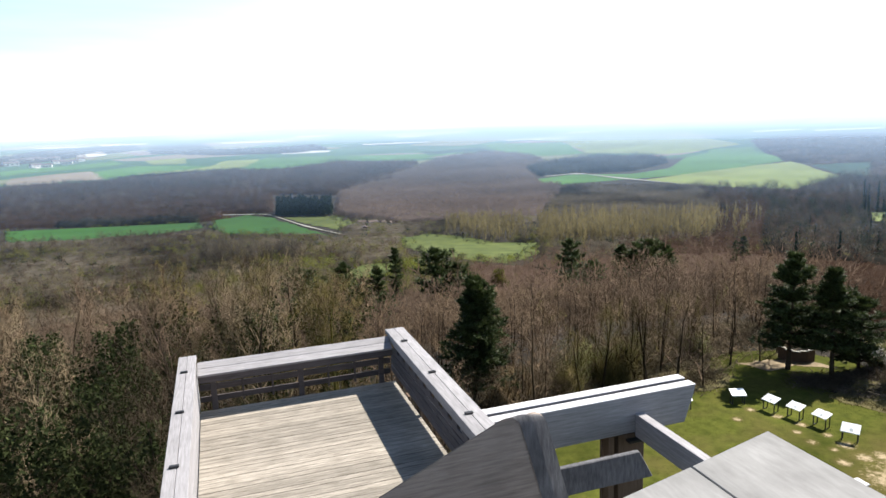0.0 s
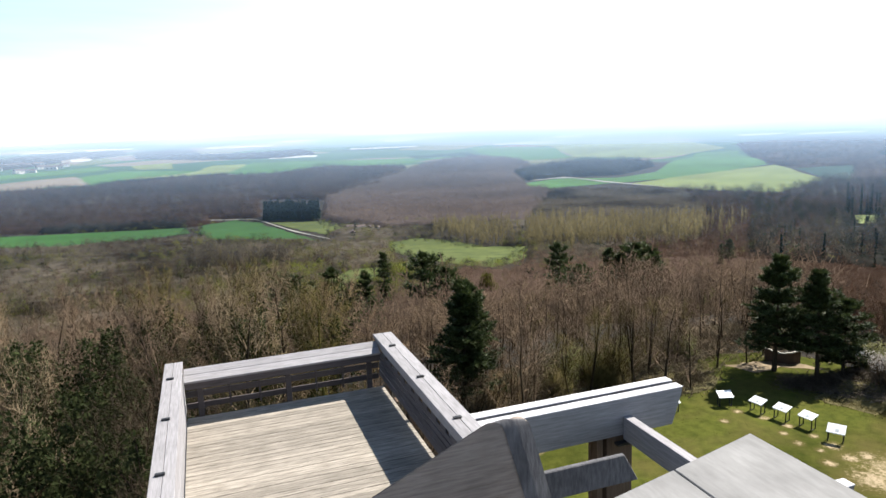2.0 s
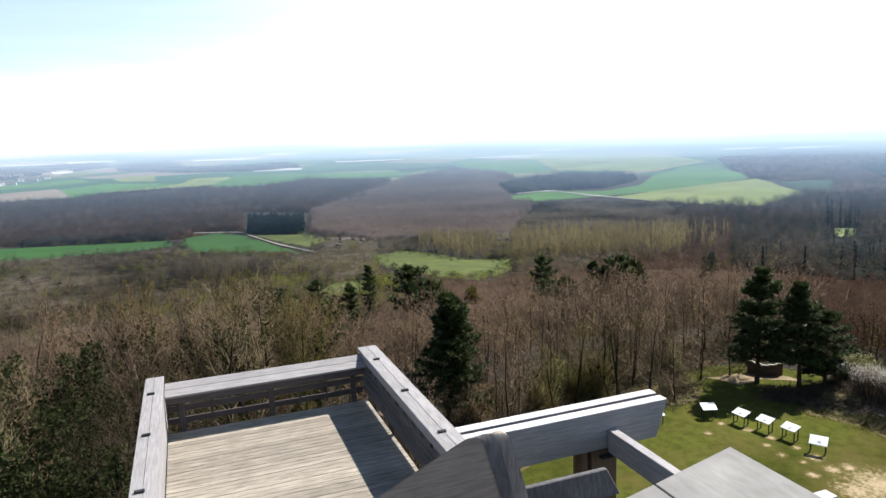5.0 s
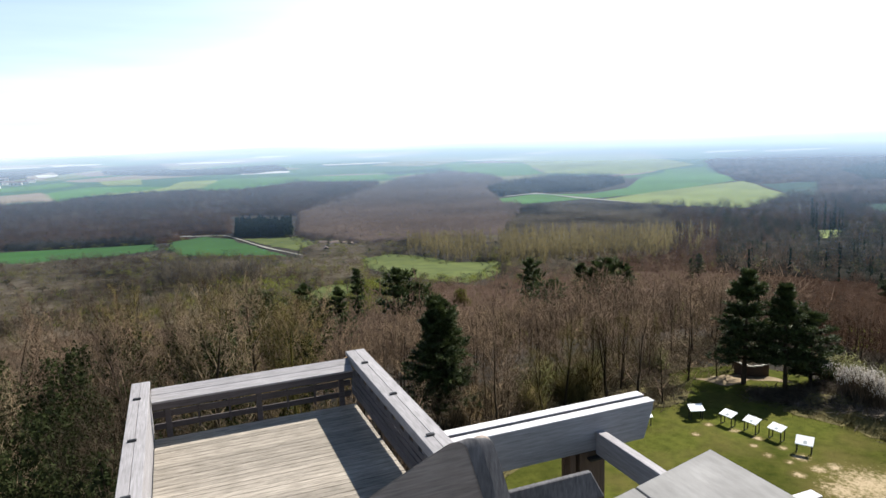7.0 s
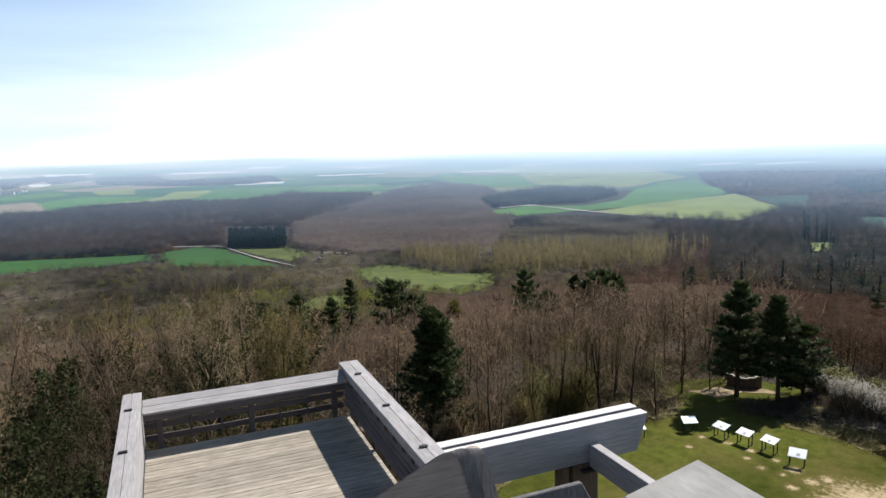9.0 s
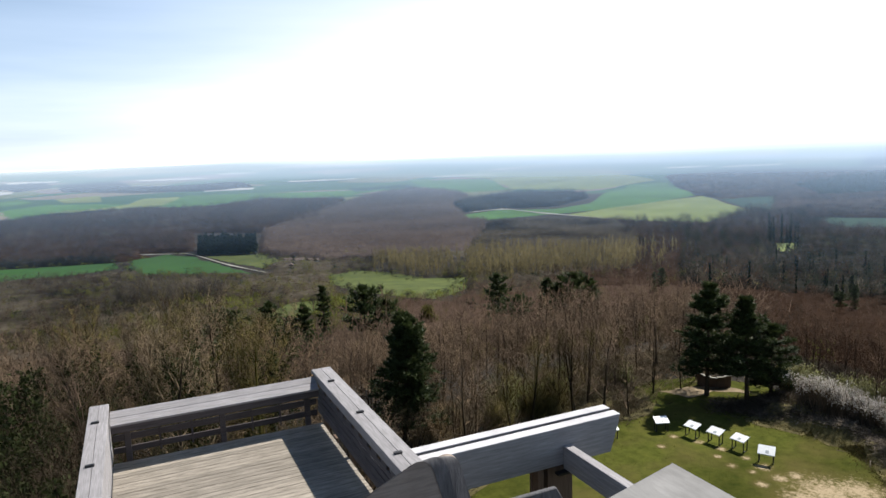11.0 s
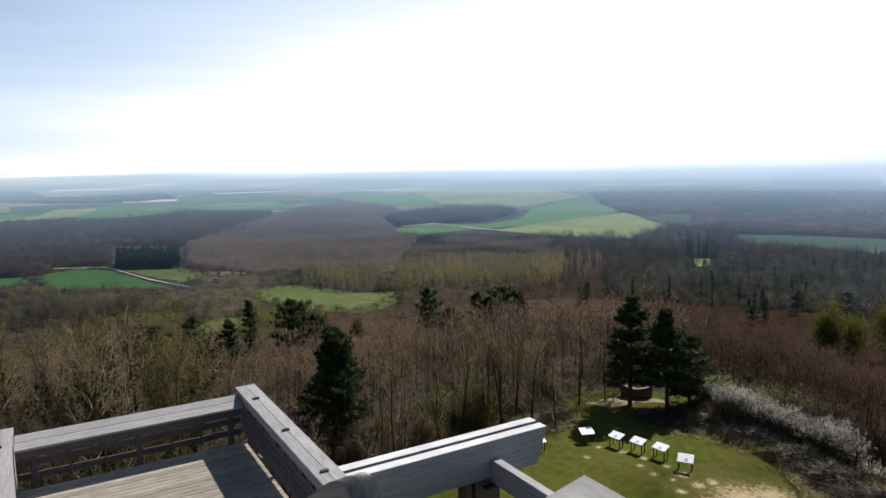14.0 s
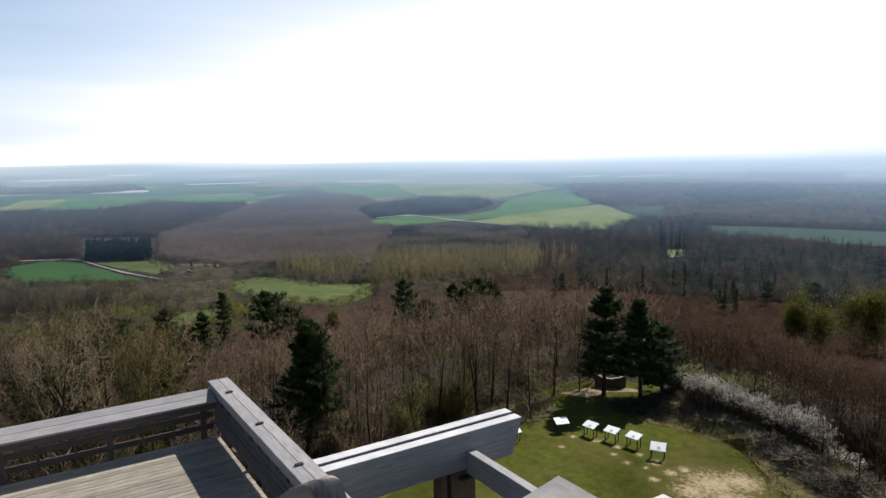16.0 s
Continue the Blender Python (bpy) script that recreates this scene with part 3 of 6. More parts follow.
def wear_through(m):
    """Worn spots in the turf: pale soil where feet have scuffed it, brownish thatch round about."""
    n, l = m.node_tree.nodes, m.node_tree.links
    b = n["Principled BSDF"]
    turf = b.inputs["Base Color"].links[0].from_socket
    tc, rough_, fine_ = n.new("ShaderNodeTexCoord"), n.new("ShaderNodeTexNoise"), n.new("ShaderNodeTexNoise")
    rough_.inputs["Scale"].default_value, rough_.inputs["Detail"].default_value, rough_.inputs["Roughness"].default_value = 4.2, 11, 0.85
    fine_.inputs["Scale"].default_value, fine_.inputs["Detail"].default_value = 0.35, 5
    for tex in (rough_, fine_):
        l.new(tc.outputs["Object"], tex.inputs["Vector"])

    def calc(op, x, y, clamp=False):
        k = n.new("ShaderNodeMath")
        k.operation, k.use_clamp = op, clamp
        for socket, v in ((0, x), (1, y)):
            if isinstance(v, (int, float)):
                k.inputs[socket].default_value = v
            else:
                l.new(v, k.inputs[socket])
        return k.outputs["Value"]

    worn = None
    for x, y, r in ((27.0, 6.8, 3.4), (28.4, 6.2, 2.6), (25.5, 7.0, 2.0), (26.3, 5.4, 2.6), (25.2, 15.6, 0.5), (25.9, 14.3, 0.55), (26.3, 13.0, 0.5), (26.6, 11.5, 0.5), (26.5, 10.3, 0.8), (25.4, 12.4, 0.4), (25.2, 11.2, 0.45), (25.6, 10.2, 0.4), (24.9, 9.0, 0.6), (23.6, 14.9, 0.45), (26.2, 9.0, 0.9), (27.2, 8.8, 0.8)):
        away = n.new("ShaderNodeVectorMath")
        away.operation = "DISTANCE"
        away.inputs[1].default_value = (x, y, LAWN_Z)
        l.new(tc.outputs["Object"], away.inputs[0])
        near = calc("SUBTRACT", 1.0, calc("DIVIDE", away.outputs["Value"], r), True)
        worn = near if worn is None else calc("MAXIMUM", worn, near)
    bare = calc("MULTIPLY", calc("SUBTRACT", calc("ADD", calc("MULTIPLY", worn, 0.33), rough_.outputs["Fac"]), 0.66), 7.0, True)
    thatch = calc("MULTIPLY", calc("SUBTRACT", calc("ADD", calc("MULTIPLY", worn, 0.5), fine_.outputs["Fac"]), 0.46), 3.2, True)
    for amount, colour in ((thatch, (0.092, 0.074, 0.026, 1)), (bare, (0.36, 0.285, 0.185, 1))):
        mix = n.new("ShaderNodeMix")
        mix.data_type = "RGBA"
        mix.inputs["B"].default_value = colour
        l.new(calc("MULTIPLY", amount, 0.72 if amount is thatch else 0.9), mix.inputs["Factor"])
        l.new(turf, mix.inputs["A"])
        turf = mix.outputs["Result"]
    l.new(turf, b.inputs["Base Color"])


wear_through(grass_mat)
lawn = draped("lawn", LAWN, grass_mat, "mown spring lawn with scuffed patches of pale soil", 0.03, 1.6, "lawn", ragged=0.7)
RIDGE = [(34.4, 15.4), (34.2, 12.4), (34.0, 9.6), (33.4, 6.6), (32.4, 3.2), (31.4, 0), (30.6, -4)]


def bank_rise(x, y):
    """Height of the earth bank above the plateau."""
    x, y = np.asarray(x, float), np.asarray(y, float)
    near = np.full(np.shape(x), 99.0)
    for (ax, ay), (bx, by) in zip(RIDGE, RIDGE[1:]):
        u = np.clip(((x - ax) * (bx - ax) + (y - ay) * (by - ay)) / ((bx - ax) ** 2 + (by - ay) ** 2), 0, 1)
        near = np.minimum(near, np.hypot(x - ax - u * (bx - ax), y - ay - u * (by - ay)))
    lump = 1 + 0.25 * np.sin(x * 2.3 + y * 1.7) + 0.2 * np.sin(y * 3.9 - x)
    return 0.6 * np.maximum(0, 1 - (near / 1.9) ** 2) * lump


BANK_EARTH = surface("dry bank turf", (0.058, 0.053, 0.016), (0.145, 0.120, 0.048), scale=2.2, rough=0.95, bump=0.8, depth=0.12, blotch=0.8, blotch_scale=0.7)
bank = draped("bank", [(30.6, 15.0), (33.4, 15.6), (35.6, 15.6), (36.2, 12.0), (35.8, 9.2), (34.9, 6.6), (33.8, 3.0), (32.0, -3), (27.4, -3), (28.0, 1.5), (29.4, 4.8), (31.2, 7.1), (32.4, 9.0), (32.5, 11.4), (31.8, 13.0)], BANK_EARTH, "rough bank of dry grass beside the lawn", 0.05, 0.45, "bank", ragged=0.9)
for v in bank.data.vertices:
    v.co.z += float(bank_rise(v.co.x, v.co.y))
draped("turf", [(26.0, 21.2), (28.6, 23.2), (31.0, 24.0), (34.0, 22.5), (36.4, 20.4), (37.0, 18.0), (34.5, 16.6), (31.6, 15.6), (29.0, 17.4), (26.5, 19.0), (24.0, 19.6)], grass_mat, "rough grass under the pines", 0.045, 0.8, "grass", ragged=0.6)
draped("path", [(29.6, 22.0), (31.0, 21.6), (32.4, 21.3), (33.6, 20.8), (34.6, 19.6), (35.2, 18.4), (34.6, 18.2), (33.8, 19.2), (32.8, 19.9), (31.4, 19.8), (30.4, 19.8), (30.4, 20.6)], SOIL, "sandy path round the pines", 0.07, 0.35, "path", ragged=0.5)

draped("rough_grass", [(6, 12), (14, 16.6), (20, 20.6), (24, 21.2), (27, 22.6), (30.5, 25.5), (25, 27.5), (16, 24.5), (7, 19)], BANK_EARTH, "dry rough grass where the lawn meets the wood", 0.05, 0.9, "grass", ragged=0.8)

draped("rough_grass", [(22.0, 19.9), (24.5, 18.8), (26.1, 18.7), (27.6, 20.1), (26.8, 21.9), (24.4, 22.4)], BANK_EARTH, "pale dead grass beside the sapling", 0.07, 0.5, "grass", ragged=0.5)

rng = np.random.default_rng(5)


def grass_tufts():
    x, y = rng.uniform(2, 33, 24000), rng.uniform(-2, 22, 24000)
    keep = inside(LAWN, x, y) & (np.hypot(x - 27.6, y - 6.5) > rng.uniform(0.5, 3.2, 24000))
    x, y = x[keep], y[keep]
    root = np.stack([x, y, terrain(x, y) + 0.02], axis=1)
    tip = root + np.stack([rng.normal(0, 0.03, len(x)), rng.normal(0, 0.03, len(x)), rng.uniform(0.02, 0.045, len(x))], axis=1)
    return raw_mesh("grass", *slivers(root, tip, rng.uniform(0.02, 0.05, len(x)), rng))


blades = surface("grass blades", (0.038, 0.047, 0.008), (0.084, 0.088, 0.018), scale=0.4, rough=0.7, bump=0, blotch=0.6, blotch_scale=0.2, per_island=0.15, glow_through=0.5, gloss=0.02)
tagged(part("grass", grass_tufts(), blades), "short tufts of spring grass on the lawn", "grass", kind="stuff")


# ---- woods on the slope and in the valley, too many to count ----
def wood_mesh(x, y, height, crown, count, width, rng, lean=0.35, low=0.3, trunk=0.12, fuzz=0.9, rays=0.15):
    """Bare trees: a trunk each and many thin upright twig sprays with gaps."""
    n = len(x)
    base = np.stack([x, y, terrain(x, y) - 0.3], axis=1)
    h = height * rng.uniform(0.6, 1.2, n)
    top = base + np.stack([rng.normal(0, 0.4, n), rng.normal(0, 0.4, n), h * 0.9], axis=1)
    pieces = [slivers(base, top, np.full(n, trunk * 2), rng)]
    few = max(3, int(count * rays))
    t = np.repeat(np.arange(n), few)
    f = rng.uniform(low, 0.85, n * few)
    root = base[t] + (top - base)[t] * f[:, None]
    a = rng.uniform(0, 2 * math.pi, n * few)
    reach = crown * h[t] / height * rng.uniform(0.3, 0.9, n * few) * np.sqrt(1.15 - f)
    rise = h[t] * rng.uniform(0.10, 0.28, n * few) * (1.25 - 0.5 * f)
    tip = root + np.stack([reach * np.cos(a), reach * np.sin(a), rise], axis=1)
    root = root + (tip - root) * (rng.uniform(0, lean, n * few))[:, None]
    pieces.append(slivers(root, tip, width * (0.35 if rays < 0.5 else 1.0) * rng.uniform(0.5, 1.4, n * few), rng))
    # fine twigs gathered in rounded clumps
    clumps = 9
    out = rng.normal(size=(n, clumps, 3))
    out /= np.linalg.norm(out, axis=2, keepdims=True)
    out *= rng.uniform(0.35, 0.85, (n, clumps, 1)) * (h / height)[:, None, None]
    heart = base[:, None, :] + (top - base)[:, None, :] * 0.5 + out * np.array([crown, crown, 0.40 * height])
    m = int(count * (1 + fuzz) * 0.9)
    t = np.repeat(np.arange(n), m)
    c = rng.integers(0, clumps, n * m)
    off = rng.normal(0, 1, (n * m, 3)) * np.array([0.34 * crown, 0.34 * crown, 0.10 * height])
    root = heart[t, c] + off
    aim = rng.normal(0, 0.6, (n * m, 3)) + np.array([0, 0, 0.45]) + 0.5 * off / crown + 0.5 * out[t, c]
    tip = root + aim * (0.085 * height * rng.uniform(0.5, 1.3, (n * m, 1)))
    pieces.append(slivers(root, tip, width * rng.uniform(0.5, 1.3, n * m), rng))
    verts, faces = join(pieces)
    whose = np.concatenate([np.repeat(np.arange(n), 3), np.repeat(np.arange(n), few * 3), np.repeat(np.arange(n), m * 3)])
    centre = base + (top - base) * 0.45
    stretch = np.array([crown, crown, 0.45 * height])
    skyward = np.array([0.0, 0.0, 0.45])
    normals = 0.8 * rounded(verts, centre[whose], stretch, rng, 0.12) + skyward
    return verts, faces, normals / np.linalg.norm(normals, axis=1, keepdims=True)


def scatter(poly, spacing, rng):
    """Places inside an outline, one for each spacing squared."""
    xs, ys = [p[0] for p in poly], [p[1] for p in poly]
    gx, gy = np.meshgrid(np.arange(min(xs), max(xs), spacing), np.arange(min(ys), max(ys), spacing))
    x, y = gx.ravel() + rng.uniform(-0.5, 0.5, gx.size) * spacing, gy.ravel() + rng.uniform(-0.5, 0.5, gx.size) * spacing
    keep = inside(poly, x, y)
    return x[keep], y[keep]


def fan(az0, az1, r0, r1):
    a = np.radians(np.linspace(az0, az1, 12))
    return [(TOWER[0] + r1 * math.sin(w), TOWER[1] + r1 * math.cos(w)) for w in a] + [(TOWER[0] + r0 * math.sin(w), TOWER[1] + r0 * math.cos(w)) for w in a[::-1]]


POPLARS = [[(192, 576), (224, 490), (296, 625), (231, 681)], [(241, 475), (385, 447), (474, 538), (313, 613)]]
OPEN = [poly_ for _, _, poly_ in FIELDS] + [[(141, 536), (162, 430), (174, 391), (223, 437), (205, 395), (165, 350), (120, 430)], [(60, 407), (62, 351), (100, 397), (92, 345), (55, 318)]] + [[(1, 985), (70, 960), (125, 680), (100, 650), (40, 900), (1, 940)]]


def clear_of_fields(x, y):
    keep = np.ones(len(x), bool)
    for poly_ in OPEN:
        keep &= ~inside(poly_, x, y)
    return keep


def past_edge(x, y, d):
    dx, dy = x - TOWER[0], y - TOWER[1]
    return np.hypot(dx, dy) > smooth_blend(EDGE, np.degrees(np.arctan2(dx, dy))) + d


def canopy(poly, tone, label, height, cell, share=0.42, stand=None):
    """The closed mass of twigs inside a wood: a lumpy roof of crowns that falls to the ground at the wood's edge."""
    xs, ys = [p[0] for p in poly], [p[1] for p in poly]
    gx, gy = np.meshgrid(np.arange(min(xs) - cell, max(xs) + cell, cell), np.arange(min(ys) - cell, max(ys) + cell, cell), indexing="ij")
    shape = gx.shape
    x, y = (gx + rng.uniform(-0.3, 0.3, shape) * cell).ravel(), (gy + rng.uniform(-0.3, 0.3, shape) * cell).ravel()
    mask = inside(poly, x, y) & clear_of_fields(x, y)
    if stand is not None:
        mask &= stand(x, y)
    for rows in POPLARS if tone != "poplar" else ():
        mask &= ~inside(rows, x, y)
    z = terrain(x, y) + np.where(mask, height * share * rng.uniform(0.62, 1.2, x.size), -1.5)
    index = np.arange(x.size).reshape(shape)
    quads = np.stack([index[:-1, :-1], index[1:, :-1], index[1:, 1:], index[:-1, 1:]], axis=2).reshape(-1, 4)
    quads = quads[mask[quads].any(axis=1)]
    used, quads = np.unique(quads, return_inverse=True)
    mesh = raw_mesh("canopy", np.stack([x, y, z], axis=1)[used], quads.reshape(-1, 4), True)
    return tagged(part("canopy", mesh, WOODS[tone]), label, "woodland", kind="stuff")


def woods(name, label, tone, poly, spacing, height, crown, count, width, where=None, floor=False, **more):
    x, y = scatter(poly, spacing, rng)
    keep = clear_of_fields(x, y)
    if tone != "poplar":
        for stand in POPLARS:
            keep &= ~inside(stand, x, y)
    if where is not None:
        keep &= where(x, y)
    x, y = x[keep], y[keep]
    mesh = crown_mesh(name, *wood_mesh(x, y, height, crown, count, width, rng, **more))
    if floor:
        canopy(poly, tone, "dense leafless crowns of " + label, height, crown * 1.15, stand=where if callable(where) and floor == 2 else None)
    return tagged(part(name, mesh, WOODS[tone]), label, "woodland", kind="stuff")


def thin(share):
    return lambda x, y: rng.uniform(size=len(x)) < share


def mixed_woods(label, shares, poly, spacing, height, crown, count, width, where=None, base="umber", **more):
    """A wood of several kinds of tree, scattered through one another over a common mass of twigs."""
    canopy(poly, base, "dense leafless crowns of " + label, height, crown * 1.3, 0.34, where)
    for tone, share, tall in shares:
        pick = (lambda part_: lambda x, y: (rng.uniform(size=len(x)) < part_) & (where(x, y) if where is not None else True))(share)
        woods("woodland", KINDS[tone] + " in " + label, tone, poly, spacing, height * tall, crown, count, width, where=pick, **more)


KINDS = {"umber": "dark bare trees", "brown": "brown bare trees", "grey": "grey bare trees", "mauve": "mauve-brown bare trees", "dark": "ivy-dark trees", "conifer": "evergreens", "bud": "budding trees", "green": "willows in new leaf", "plantation": "pale poplars"}

woods("woodland", "bare brown spring woods on the upper slope", "brown", fan(-30, 50, 50, 150), 4.2, 9.2, 2.7, 52, 0.13, low=0.12, trunk=0.035, fuzz=1.9, where=lambda x, y: past_edge(x, y, 14))
woods("woodland", "low bare brown woods on the steep slope", "umber", fan(50, 88, 50, 150), 3.9, 6.0, 2.2, 46, 0.11, low=0.12, trunk=0.05, fuzz=1.7, where=lambda x, y: past_edge(x, y, 12))
mixed_woods("the upper slope woods", (("brown", 0.6, 1.0), ("grey", 0.3, 1.1), ("umber", 0.14, 1.0), ("bud", 0.06, 0.8)), fan(-30, 20, 150, 330), 5.4, 11, 2.9, 62, 0.13, base="brown", low=0.1, trunk=0.08)
mixed_woods("the steep slope woods", (("umber", 0.6, 1.0), ("mauve", 0.3, 0.95), ("brown", 0.07, 0.9), ("dark", 0.05, 1.1)), fan(46, 88, 150, 480), 6.6, 11, 3.2, 52, 0.18, base="umber", low=0.1, trunk=0.08)
mixed_woods("the mauve slope woods", (("mauve", 0.55, 1.0), ("brown", 0.34, 1.0), ("umber", 0.14, 1.05), ("bud", 0.03, 0.8)), fan(20, 46, 150, 480), 6.4, 11.5, 3.1, 56, 0.17, base="mauve", low=0.1, trunk=0.08)
woods("woodland", "dark evergreens scattered down the steep slope", "conifer", fan(64, 88, 190, 480), 13, 11, 2.6, 60, 0.4, low=0.0, trunk=0.1, where=thin(0.4))
woods("woodland", "pale budding trees in the valley woods", "bud", fan(-30, 30, 240, 780), 15, 11, 4.6, 90, 0.50, low=0.0, where=lambda x, y: np.sin(x / 37 + 1) + np.sin(y / 45 + x / 90) > 0.2)
woods("woodland", "dark evergreen trees in the valley woods", "conifer", fan(-30, 34, 280, 800), 30, 9.5, 4.0, 70, 0.7, low=0.05, where=thin(0.5))
woods("woodland", "bare undergrowth down the slope", "brown", fan(22, 47, 50, 190), 3.8, 3.2, 1.9, 14, 0.11, low=0.05, trunk=0.03, where=lambda x, y: past_edge(x, y, 8))
woods("woodland", "dark undergrowth down the steep slope", "umber", fan(47, 88, 50, 190), 3.8, 3.2, 1.9, 14, 0.11, low=0.05, trunk=0.03, where=lambda x, y: past_edge(x, y, 8))
woods("woodland", "dark tree line along the wheat field", "dark", [(-205, 1010), (-30, 945), (-28, 910), (-205, 968)], 7, 15, 4, 26, 0.7, low=0.05, floor=True)
woods("woodland", "yellow-green willows among the bare woods", "green", fan(3, 17, 230, 420), 13, 11, 4.6, 60, 0.36, low=0.0, where=thin(0.5))
woods("woodland", "low budding scrub on the slope", "green", fan(15, 80, 60, 330), 17, 5, 2.2, 40, 0.14, where=lambda x, y: past_edge(x, y, 10) & (rng.uniform(size=len(x)) < 0.5))
woods("woodland", "wide even plantation of bare brown poplars", "plantation", [(140, 860), (177, 706), (222, 690), (339, 680), (531, 965), (570, 1144), (660, 1383), (795, 1567), (849, 1819), (815, 1999), (534, 1704), (376, 1455), (191, 1124)], 12.5, 16, 5.6, 32, 0.7, low=0.05, floor=True)
woods("woodland", "rows of budding yellow poplars", "poplar", POPLARS[0], 6.2, 20, 2.4, 46, 0.36, low=0.08, rays=0.5, fuzz=0.0)
woods("woodland", "long stand of yellow budding poplars", "poplar", POPLARS[1], 6.4, 25, 2.6, 48, 0.38, low=0.08, rays=0.5, fuzz=0.0)
mixed_woods("the woods below the slope", (("grey", 0.42, 1.0), ("umber", 0.14, 1.1), ("bud", 0.34, 0.8), ("brown", 0.14, 0.9), ("green", 0.08, 0.75), ("conifer", 0.03, 0.9)), fan(-30, 20, 330, 640), 7.8, 13, 3.6, 62, 0.25, base="grey", low=0.08, trunk=0.12)
mixed_woods("the scrub before the valley fields", (("grey", 0.45, 1.0), ("umber", 0.2, 1.2), ("bud", 0.32, 0.9), ("green", 0.08, 0.8)), fan(-30, 22, 640, 800), 8.5, 9, 3.8, 40, 0.34, base="grey", low=0.08)
mixed_woods("the trees along the wheat field", (("grey", 0.6, 1.0), ("umber", 0.25, 1.1), ("bud", 0.12, 0.8)), [(-270, 850), (-180, 805), (-100, 790), (-20, 740), (-20, 650), (-120, 690), (-250, 770)], 7.5, 13, 4.0, 50, 0.32, base="grey", low=0.05, trunk=0.16)
mixed_woods("the steep valley woods", (("umber", 0.2, 1.0), ("dark", 0.34, 1.2), ("grey", 0.22, 0.95), ("conifer", 0.14, 1.15), ("bud", 0.06, 0.75)), fan(44, 88, 470, 900), 8.8, 17, 3.6, 56, 0.40, base="dark", low=0.08, trunk=0.16)
mixed_woods("the woods under the poplars", (("mauve", 0.4, 1.0), ("umber", 0.35, 1.1), ("grey", 0.25, 1.0), ("conifer", 0.05, 1.0), ("bud", 0.06, 0.8)), fan(33, 50, 470, 780), 8.4, 13, 3.4, 52, 0.32, base="umber", low=0.08, trunk=0.12)
mixed_woods("the valley floor woods", (("grey", 0.34, 1.0), ("umber", 0.42, 1.15), ("mauve", 0.2, 0.9), ("dark", 0.1, 1.2)), [(-279, 1007), (-179, 972), (-17, 911), (64, 944), (85, 1204), (191, 1124), (384, 1484), (510, 1728), (328, 1898), (159, 1760), (22, 1778), (-227, 1693), (-470, 1768)], 13, 16, 5.2, 32, 0.72, base="umber", low=0.05)
mixed_woods("the dark stands of the valley floor", (("umber", 0.7, 1.1), ("dark", 0.3, 1.2)), [(-279, 1007), (-179, 972), (-17, 911), (64, 944), (85, 1204), (191, 1124), (384, 1484), (510, 1728), (328, 1898), (159, 1760), (22, 1778), (-227, 1693), (-470, 1768)], 13.5, 18, 5.4, 32, 0.8, where=lambda x, y: np.sin(x / 95 + y / 160) + np.sin(y / 80 + 2) > 0.9, base="umber", low=0.05)
mixed_woods("the woods below the far yellow field", (("umber", 0.25, 1.0), ("grey", 0.35, 1.0), ("dark", 0.35, 1.2), ("conifer", 0.06, 1.2)), [(480, 545), (560, 640), (700, 860), (712, 800), (765, 730), (973, 830), (1000, 640), (840, 585), (860, 480), (620, 480)], 9.5, 15, 4.0, 46, 0.46, low=0.05)
mixed_woods("the woods before the far rise", (("umber", 0.5, 1.0), ("dark", 0.3, 1.2), ("mauve", 0.2, 1.0)), fan(52, 88, 890, 1250), 13, 15, 5.5, 32, 0.8, low=0.05)
woods("woodland", "tall bare trees before the wheat field", "grey", [(-22, 625), (57, 560), (52, 475), (-18, 530)], 6.5, 22, 4.2, 90, 0.30, low=0.1, trunk=0.22)
woods("woodland", "rounded willows coming into yellow leaf", "green", [(84, 352), (106, 344), (121, 387), (98, 392)], 8.5, 14, 4.6, 160, 0.30, low=0.0, trunk=0.16)
woods("woodland", "rounded budding trees round the small meadow", "green", [(20, 478), (54, 383), (75, 463), (36, 560)], 12, 11, 4.6, 130, 0.36, low=0.0)
woods("woodland", "rounded budding trees by the meadow", "bud", [(100, 400), (140, 440), (160, 400), (130, 350)], 9, 9, 4.6, 130, 0.36, low=0.0)
woods("woodland", "dark evergreen bushes below the meadow", "conifer", [(36, 399), (45, 364), (75, 325), (84, 345), (60, 358), (50, 395)], 6, 7, 3.4, 120, 0.34, low=0.0)
woods("woodland", "dark wood behind the conifer block", "umber", [(156, 1149), (207, 1160), (338, 1310), (414, 1600), (325, 1870), (190, 1780), (170, 1400)], 13, 16, 6, 32, 0.7, low=0.05, floor=True)
woods("woodland", "budding trees among the valley meadows", "bud", fan(12, 38, 400, 760), 15, 10, 4.4, 70, 0.34, low=0.02, where=thin(0.7))
woods("woodland", "bare trees among the valley meadows", "grey", fan(15, 36, 430, 760), 8.5, 10, 4.2, 54, 0.28, low=0.06, floor=True)
woods("woodland", "straggling poplars round the long stand", "poplar", [(225, 470), (250, 440), (400, 430), (520, 520), (500, 570), (330, 640), (290, 640)], 11, 21, 2.4, 44, 0.5, low=0.08, rays=0.9, fuzz=-0.4, where=thin(0.5))
woods("woodland", "tall bare trees along the edge of the far yellow field", "grey", [(690, 850), (765, 730), (985, 830), (1000, 800), (765, 700), (680, 800)], 9, 19, 4.2, 60, 0.5, low=0.05, where=thin(0.6))
woods("woodland", "bare trees behind the poplars", "grey", [(320, 620), (480, 545), (605, 700), (700, 860), (520, 1000), (345, 675)], 9, 13, 4.6, 50, 0.42, low=0.05, floor=True)
